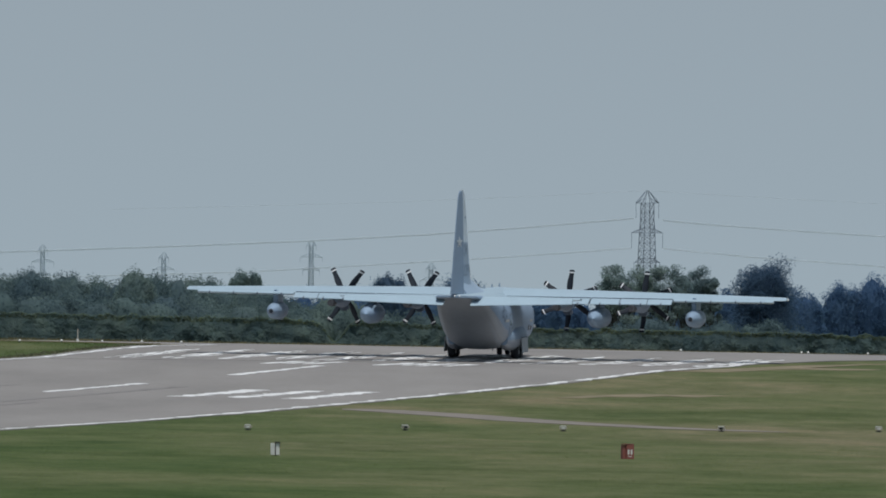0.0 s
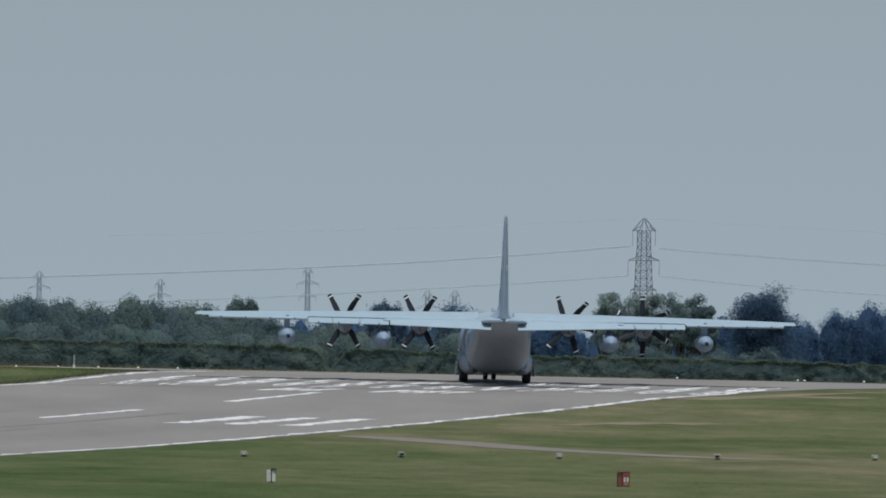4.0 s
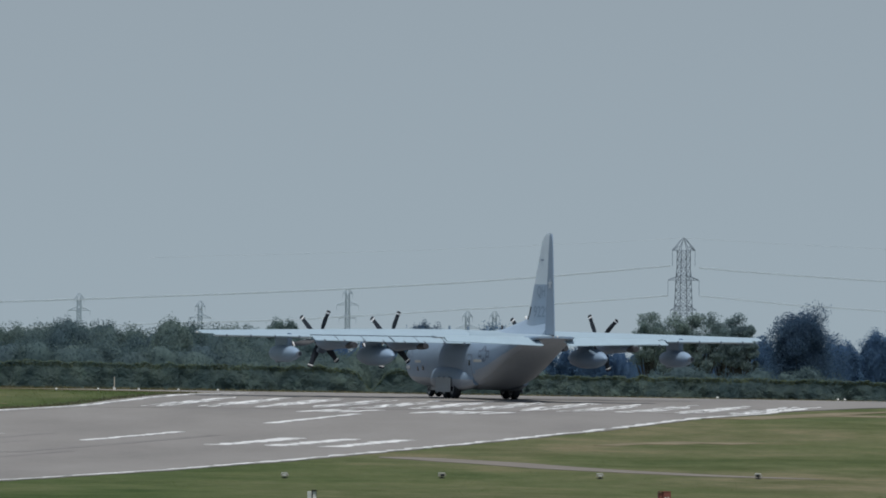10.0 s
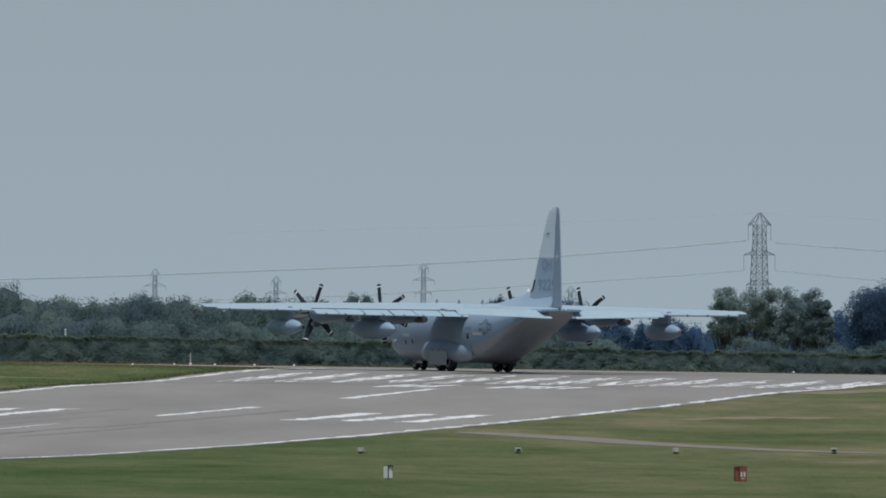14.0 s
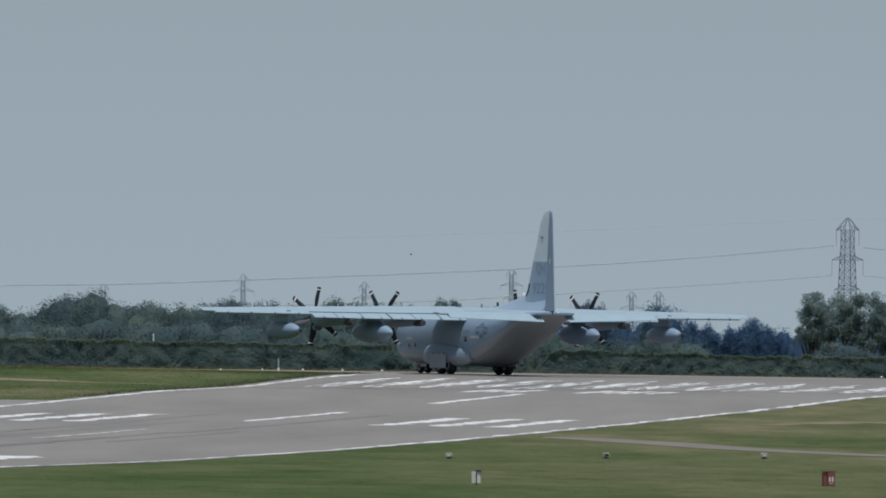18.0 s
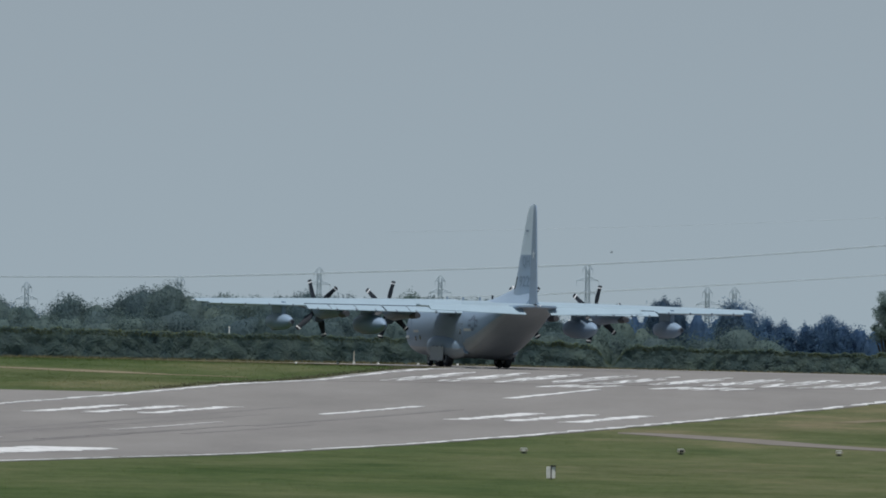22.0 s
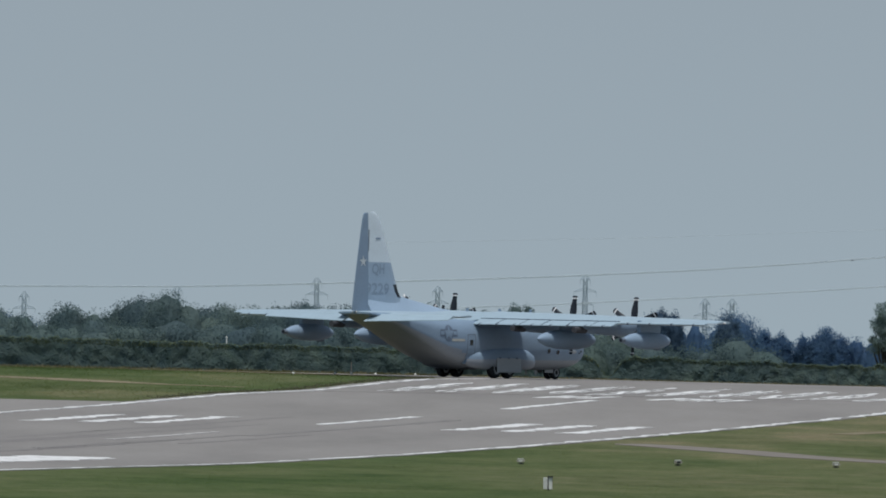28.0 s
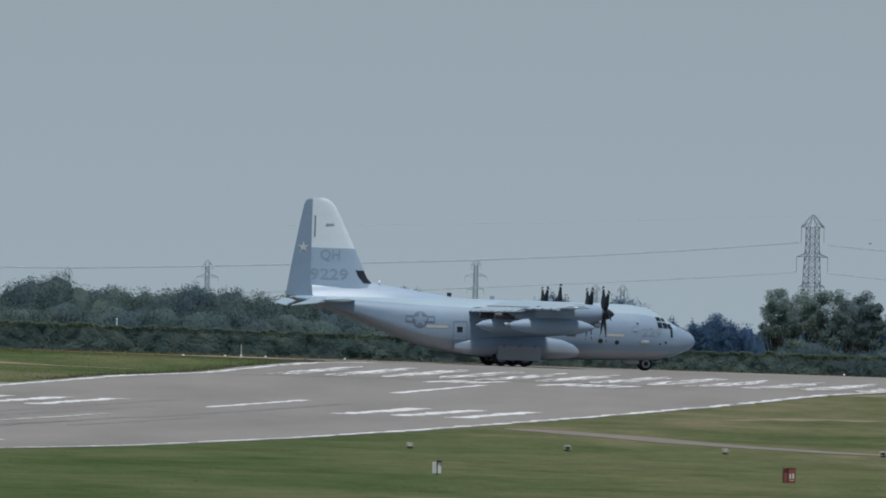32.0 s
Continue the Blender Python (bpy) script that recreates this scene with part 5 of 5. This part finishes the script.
            prof = [(x0, 0.04), (x0 + ln * 0.06, r * 0.42), (x0 + ln * 0.17, r * 0.74), (x0 + ln * 0.32, r * 0.95), (x0 + ln * 0.5, r), (x0 + ln * 0.68, r * 0.97), (x0 + ln * 0.84, r * 0.76), (x0 + ln * 0.94, r * 0.45), (x1, 0.05)]
            pod = part(nm, spindle(prof, 24, "x", (0, side * y, z)), GREY, a, lab, True)
            part("pylon", rbox(-1.0, 1.75, side * y - 0.16, side * y + 0.16, z + r * 0.8, 4.30, 0.06), GREY, pod)
            if nm == "refuelling_pod":
                part("drogue", spindle([(x0 - 0.22, 0.05), (x0 - 0.24, 0.17), (x0 - 0.05, 0.19), (x0 + 0.3, 0.14), (x0 + 0.6, 0.14)], 14, "x", (0, side * y, z)), GREY_DARK, pod, "ribbed drogue basket")
                # the shade inside the basket is a solid black disc at its mouth
                part("hose_guide", spindle([(x0 - 0.26, 0.02), (x0 - 0.26, 0.13), (x0 - 0.02, 0.11)], 12, "x", (0, side * y - 0.02, z)), BLACK, pod, "black disc for the shade in the drogue's mouth")
                part("air_scoop", rbox(1.2, 1.9, side * y - 0.14, side * y + 0.14, z - r * 1.1, z - r * 0.7, 0.05), GREY_DARK, pod)
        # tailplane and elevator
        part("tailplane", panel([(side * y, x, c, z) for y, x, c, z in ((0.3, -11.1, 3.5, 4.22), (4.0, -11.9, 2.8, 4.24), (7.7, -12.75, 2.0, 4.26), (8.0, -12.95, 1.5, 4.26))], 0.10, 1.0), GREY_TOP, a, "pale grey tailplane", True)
        rings = []
        for y in (0.9, 7.6):
            x0, w = float(np.interp(y, [0.3, 7.7], [-14.45, -14.65])), float(np.interp(y, [0.3, 7.7], [1.5, 0.75]))
            rings.append([(x0, side * y, 4.31), (x0 - w * 0.94, side * y, 4.22 - w * 0.30), (x0 - w * 0.94, side * y, 4.18 - w * 0.30), (x0, side * y, 4.12)])
        part("elevator", loft(bmesh.new(), rings), GREY_TOP, a)
    # nose leg, antennas, fillet, fin and rudder
    leg = tube(bmesh.new(), (9.95, 0, 0.48), (10.05, 0, 1.5), 0.09, 0.12, 10)
    tube(leg, (9.95, -0.28, 0.48), (9.95, 0.28, 0.48), 0.06, 0.06, 8)
    tube(leg, (10.0, 0, 1.0), (9.1, 0, 1.1), 0.05, 0.05, 6)
    part("nose_gear_leg", leg, STEEL, a)
    part("fin", panel([(4.35, -8.6, 5.8, 0), (4.95, -9.0, 5.4, 0), (5.35, -9.75, 4.65, 0), (5.9, -10.25, 4.15, 0), (7.9, -11.18, 3.22, 0)], 0.115, upright=True), GREY_FIN, a, "blue-grey lower fin", True)
    part("fin_top", panel([(7.9, -11.18, 3.22, 0), (10.3, -12.36, 2.04, 0), (10.85, -12.68, 1.72, 0), (11.15, -12.95, 1.45, 0), (11.32, -13.25, 1.12, 0), (11.40, -13.62, 0.72, 0)], 0.115, upright=True), WHITE_FIN, a, "off-white upper fin", True)
    # the fin's root flows down into the back
    rings = []
    for x, w, z in ((-2.6, 0.50, 4.64), (-3.6, 0.85, 4.71), (-4.6, 1.02, 4.80), (-5.7, 1.06, 4.95), (-7.4, 1.02, 5.20), (-8.7, 0.94, 5.38), (-9.5, 0.88, 5.52), (-10.3, 0.84, 5.62), (-12.5, 0.74, 5.50), (-14.2, 0.62, 5.30)):
        h = z - 4.30
        rings.append([(x, v * w, 4.30 + h * u) for v, u in ((-1.0, 0.0), (-0.80, 0.20), (-0.55, 0.42), (-0.32, 0.66), (-0.14, 0.90), (0.0, 1.0), (0.14, 0.90), (0.32, 0.66), (0.55, 0.42), (0.80, 0.20), (1.0, 0.0))])
    part("dorsal_fillet", loft(bmesh.new(), rings), GREY_FIN, a, "blue-grey fairing from the fin's foot down to the back", True)
    rings = []
    for z, x1, w in ((4.5, -16.05, 0.30), (7.0, -15.65, 0.24), (9.5, -15.2, 0.17), (10.9, -14.92, 0.12), (11.2, -14.78, 0.10), (11.32, -14.60, 0.08)):
        x0 = -14.36
        rings.append([(x0, -w, z), (x0 + 0.05, 0, z), (x0, w, z), (x1, 0.03, z), (x1, -0.03, z)])
    rudder_hull = loft(bmesh.new(), rings)
    bmesh.ops.translate(rudder_hull, verts=rudder_hull.verts[:], vec=(14.36, 0, 0))
    rudder = part("rudder", rudder_hull, RUDDER, a, "blue-grey rudder darkened for shade, with a white star", at=pose(-14.36, 0, 0))
    for side in (-1, 1):
        star = star_shape(bmesh.new(), -14.90, 7.92, 0.42, 0, 1)
        for v in star.verts:
            v.co.y = side * (rudder_half(v.co.x, v.co.z) + (0.012 if v.co.y * side >= 0 else 0.004))
        bmesh.ops.translate(star, verts=star.verts[:], vec=(14.36, 0, 0))
        part("rudder_star", star, STAR_WHITE, rudder, "white star")
        part("fin_walkway", fin_patch(5.50, 6.38, 0.64, side), BLACK, a, "black patch on the fin's leading edge")
        part("fin_slot", rbox(-0.05, 0.05, -0.01, 0.01, -0.75, 0.75, 0.005), GREY_DARK, a, at=pose(-14.1, side * (fin_half(-14.1, 9.4) + 0.01), 9.4))
        part("fin_marking", rbox(-0.28, 0.28, -0.01, 0.01, -0.06, 0.06, 0.005), LETTER, a, at=pose(-13.05, side * (fin_half(-13.05, 9.55) + 0.015), 9.55))
        for txt, size, wide, x, z, nm in (("QH", 0.98, 0.97, -12.95, 7.40, "tail_code"), ("9229", 1.05, 1.30, -13.0, 6.02, "tail_number")):
            lettering(nm, txt, size, LETTER, a, pose(x, 0, z, 90, 0, 0 if side < 0 else 180) @ Matrix.Diagonal((wide, 1.0, 1.0, 1.0)), "grey tail lettering " + txt, fin_half, side)
    for x, z, h in ((-4.3, 4.70, 0.36), (-1.2, 4.66, 0.25), (3.0, 4.66, 0.25), (7.0, 4.62, 0.3)):
        part("blade_antenna", rbox(-0.16, 0.16, -0.03, 0.03, 0, h, 0.02), BLACK if x < -4 else GREY, a, at=pose(x, 0, z - 0.02))
    part("tail_beacon", spindle([(0, 0.10), (0.12, 0.10), (0.24, 0.04)], 10, "z", (-9.35, 0, 5.50)), WHITE, a, "white dome on the fin's root")
    # power units
    for y in ENGINES:
        z = 3.88
        prof = [(-2.7, 3.56, 0.10, 0.10), (-1.9, 3.64, 0.26, 0.28), (-0.6, 3.74, 0.44, 0.46), (1.2, 3.84, 0.56, 0.62), (3.0, z - 0.04, 0.58, 0.72), (4.1, z - 0.02, 0.50, 0.62), (4.5, z, 0.42, 0.46)]
        nac = part("nacelle", loft(bmesh.new(), [[(x, y + w * math.cos(t), zc + h * math.sin(t)) for t in [2 * math.pi * k / 18 for k in range(18)]] for x, zc, w, h in prof]), GREY, a, "grey engine nacelle", True)
        part("air_intake", rbox(3.9, 4.5, y - 0.30, y + 0.30, z - 0.98, z - 0.55, 0.10), GREY_DARK, nac)
        part("exhaust", spindle([(-3.1, 0.20), (-2.6, 0.23), (-1.7, 0.26)], 14, "x", (0, y, 3.54)), SOOT, nac, "sooty exhaust pipe", True)
        propeller(a, y)
    return a


def bird():
    b = thing("bird", "dark gull-sized bird flying far beyond the airfield", "bird")
    part("body", spindle([(-0.24, 0.02), (-0.12, 0.06), (0.05, 0.085), (0.18, 0.06), (0.25, 0.05), (0.31, 0.015)], 10), FEATHER, b, smooth=True)
    part("tail", loft(bmesh.new(), [[(x, -w, 0.01), (x, w, 0.01), (x, w, -0.01), (x, -w, -0.01)] for x, w in ((-0.20, 0.03), (-0.38, 0.09))]), FEATHER, b)
    for side in (-1, 1):
        rings = [[(x + c * 0.5, side * y, z), (x, side * y, z + 0.015), (x - c * 0.5, side * y, z - 0.01), (x, side * y, z - 0.012)]
                 for y, x, c, z in ((0.04, 0.06, 0.20, 0.0), (0.22, 0.10, 0.19, 0.03), (0.40, 0.04, 0.13, 0.02), (0.56, -0.06, 0.04, 0.0))]
        part("wing", loft(bmesh.new(), rings), FEATHER, b)
    return b


FEATHER = material("dark_feathers", lambda n, l, co: mottle(n, l, co, [(0.10, 0.12, 0.14), (0.16, 0.18, 0.20)], 8.0), 0.8)
the_bird = bird()

# seconds, east, north, degrees of heading to the right of +y
TAXI = [
    (0, 7.23, 1191.14, 7.45), (1, 7.60, 1193.71, 5.35), (2, 7.91, 1196.28, 3.15), (3, 8.11, 1198.86, 0.79), (4, 8.18, 1201.42, -1.74),
    (5, 8.07, 1203.96, -4.44), (6, 7.77, 1206.45, -7.33), (7, 7.29, 1208.91, -10.31), (8, 6.56, 1211.34, -13.24), (9, 5.64, 1213.77, -15.97),
    (10, 4.57, 1216.16, -18.34), (11, 3.27, 1218.54, -20.21), (12, 1.88, 1220.88, -21.53), (13, 0.41, 1223.16, -22.28), (14, -1.05, 1225.37, -22.58),
    (15, -2.62, 1227.47, -22.42), (16, -4.19, 1229.48, -22.01), (17, -5.70, 1231.44, -21.50), (18, -7.16, 1233.37, -21.00), (19, -8.57, 1235.30, -20.59),
    (20, -9.95, 1237.23, -20.07), (21, -11.28, 1239.14, -19.04), (22, -12.54, 1241.00, -16.80), (23, -13.65, 1242.73, -12.79), (24, -14.45, 1244.32, -6.82),
    (25, -14.81, 1245.76, 0.84), (26, -14.55, 1247.08, 10.60), (27, -13.70, 1248.34, 21.20), (28, -12.35, 1249.61, 32.30), (29, -10.57, 1250.92, 44.00),
    (30, -8.12, 1252.30, 55.30), (31, -5.32, 1253.67, 66.50), (32, -2.40, 1254.97, 78.00),
]


def on_land(x, y, heading):
    """The pose of a thing that stands on the sloping field with its nose along the heading."""
    e = 3.0
    up = Vector((-(land(x + e, y) - land(x - e, y)) / (2 * e), -(land(x, y + e) - land(x, y - e)) / (2 * e), 1)).normalized()
    f = Vector((math.sin(radians(heading)), math.cos(radians(heading)), 0))
    f = (f - up * f.dot(up)).normalized()
    left = up.cross(f)
    m = Matrix((f, left, up)).transposed().to_4x4()
    m.translation = (x, y, land(x, y) + 0.05)
    return m


plane = aircraft()


# ---- traffic on the lane behind the hedge ----
def van():
    v = thing("van", "white panel van driving behind the hedge", "van")
    rings = []
    for y in (-0.95, -0.80, 0.80, 0.95):
        k = 0.08 if abs(y) > 0.9 else 0.0
        rings.append([(x, y, z) for x, z in ((-1.5, 0.45), (1.55, 0.45), (1.62, 0.95), (1.25, 1.15), (0.75, 1.95 - k), (0.5, 2.08 - k), (-1.4, 2.10 - k), (-1.55, 1.9), (-1.55, 0.6))])
    part("body", loft(bmesh.new(), rings), WHITE, v, smooth=True)
    part("windscreen", rbox(-0.02, 0.02, -0.75, 0.75, -0.36, 0.36, 0.01), GLASS, v, "dark windscreen", at=pose(1.02, 0, 1.55, 0, -32, 0))
    for side in (-1, 1):
        part("side_window", rbox(-0.35, 0.35, -0.01, 0.01, -0.22, 0.22, 0.01), GLASS, v, at=pose(0.45, side * 0.955, 1.55))
        for x in (1.0, -0.95):
            wheel(v, x, side * 0.85, 0.32, 0.2)
    return v


def lorry():
    v = thing("box_lorry", "white box lorry driving behind the hedge", "lorry")
    part("chassis", rbox(-3.1, 3.1, -0.45, 0.45, 0.5, 0.72, 0.03), TYRE, v)
    cab = [[(x, y, z) for x, z in ((1.75, 0.45), (3.2, 0.45), (3.28, 1.2), (3.05, 1.95), (2.75, 2.28), (1.75, 2.30))] for y in (-0.98, 0.98)]
    cab = part("cab", loft(bmesh.new(), cab), WHITE, v)
    part("windscreen", rbox(-0.02, 0.02, -0.8, 0.8, -0.36, 0.36, 0.01), GLASS, cab, at=pose(3.18, 0, 1.6, 0, -17, 0))
    part("wind_deflector", rbox(1.75, 2.6, -0.8, 0.8, 2.28, 2.42, 0.06), WHITE, cab)
    part("load_box", rbox(-3.15, 1.68, -1.05, 1.05, 0.75, 2.20, 0.05), BOX_WHITE, v, "off-white load box")
    for side in (-1, 1):
        for x in (2.4, -2.0):
            wheel(v, x, side * 0.85, 0.42, 0.26)
    return v


LANE = 1330.0


def lane_high(x):
    return land(x, LANE) + float(np.interp(x, [-80, -41, -33, -30, -24, -12, -5, 2, 6, 12, 60], [0.38, 0.40, 0.28, 0.16, -0.30, -0.50, -0.14, -0.16, -0.52, -0.80, -0.85]))


def lane():
    bm = bmesh.new()
    rows = [[bm.verts.new((x, LANE + s * w, lane_high(x) - d)) for s, w, d in ((-1, 4.5, 1.2), (-1, 2.8, 0.0), (1, 2.8, 0.0), (1, 4.5, 1.2))] for x in range(-420, 421, 12)]
    for a, b in zip(rows, rows[1:]):
        for i in range(3):
            bm.faces.new((a[i], b[i], b[i + 1], a[i + 1]))
    bmesh.ops.recalc_face_normals(bm, faces=bm.faces[:])
    tagged(part("lane", bm, TARMAC), "narrow asphalt lane behind the hedge", "road", kind="structure")


lane()
the_van, the_lorry = van(), lorry()


def lane_pose(x):
    return pose(x, LANE, lane_high(x) + 0.01, 0, 0, 180)


# ---- what moves ----
def motions():
    def taxi_rows():
        return [(t, on_land(x, y, h)) for t, x, y, h in TAXI]

    walk(plane, taxi_rows())
    # wheels roll with the ground covered
    way, last, marks = 0.0, None, []
    for t, x, y, h in TAXI:
        if last is not None:
            way += math.hypot(x - last[0], y - last[1])
        marks.append((t, way))
        last = (x, y)
    for w in [o for o in plane.children if o.name.startswith("wheel")]:
        r, home = w.location.z, w.location.copy()
        rows = []
        for k in range(161):
            t = k * 0.2
            s = float(np.interp(t, [m[0] for m in marks], [m[1] for m in marks]))
            rows.append((t, pose(home.x, home.y, home.z, 0, math.degrees(s / r), 0)))
        walk(w, rows)
    # the rudder follows the turns
    rudder = next(o for o in plane.children if o.name.startswith("rudder"))
    walk(rudder, [(t, pose(-14.36, 0, 0, 0, 0, a)) for t, a in ((0, -13), (2, -9), (5, -3), (9, -6), (14, -11), (18, -10), (22, -8), (25, 0), (28, 2), (32, 0))])
    # propellers, strobed by the shutter to a slow turn
    hubs = sorted((o for o in plane.children if o.name.startswith("propeller")), key=lambda o: o.name)
    for hub, turns in zip(hubs, PROPS):
        home = hub.location.copy()
        walk(hub, [(t, pose(home.x, home.y, home.z, a - 15, 0, 0)) for t, a in turns])
    for v, x0, speed, t0 in ((the_van, -36.9, 10.2, 24.0), (the_lorry, -30.7, 10.2, 24.0)):
        rows = []
        for t in [0.0, 8.0, 16.0] + [18 + 0.5 * k for k in range(18)] + [28.0, 32.0]:
            rows.append((t, lane_pose(x0 - speed * (t - t0))))
        walk(v, rows)
    # the bird crosses the sky, beating its wings
    way = ((0, -460, 30), (15, -108, 12), (16.5, -62, 6), (18, -33.97, 4.6), (19, -26.2, 7.04), (20, -20.0, 8.57), (21, -15.8, 7.4), (22, -8.83, 4.28), (23, 0.44, 4.39), (32, 66, 7))
    walk(the_bird, [(t, pose(x, 3600, z, 0, 0, 8)) for t, x, z in way])
    for wing, side in zip([o for o in the_bird.children if o.name.startswith("wing")], (-1, 1)):
        walk(wing, [(0.15 * k, pose(0, 0, 0.03, side * (8 + 24 * math.sin(k * 1.9)), 0, 0)) for k in range(214)])


# seconds and degrees of turn, outer left to outer right
PROPS = [
    [(0, 45), (1, 46), (2, 47), (5, 38), (6, 37), (7, 38), (8, 38), (9, 22), (10, 30), (11, 44), (12, 36), (13, 34), (14, 28), (15, 38), (18, 20), (19, 21), (20, 15), (21, -1), (22, -5), (23, -10), (24, -12), (25, -16), (28, -15), (29, -15), (30, -15), (31, -22), (32, -20)],
    [(0, 44), (1, 45), (2, 47), (5, 41), (6, 41), (7, 38), (8, 37), (9, 23), (10, 29), (11, 18), (12, 8), (13, 9), (14, 4), (15, 1), (18, -18), (19, -24), (20, -22), (21, -34), (22, -36), (23, -33), (24, -40), (25, -37), (28, -45), (29, -45), (30, -45), (31, -50), (32, -45)],
    [(0, 76), (1, 85), (2, 93), (5, 116), (6, 114), (7, 121), (8, 124), (9, 108), (10, 92), (11, 88), (12, 102), (13, 100), (14, 113), (15, 121), (18, 122), (19, 150), (20, 153), (21, 160), (22, 160), (23, 150), (24, 174), (25, 180), (28, 195), (29, 201), (30, 211), (31, 216), (32, 220)],
    [(0, 16), (1, 18), (2, 20), (5, 8), (6, 10), (7, 4), (8, 5), (9, -7), (10, -10), (11, 14), (12, 9), (13, 0), (14, -2), (15, -1), (18, -26), (19, -30), (20, -28), (21, -36), (22, -38), (23, -34), (24, -45), (25, -48), (28, -45), (29, -48), (30, -45), (31, -60), (32, -70)],
]
motions()
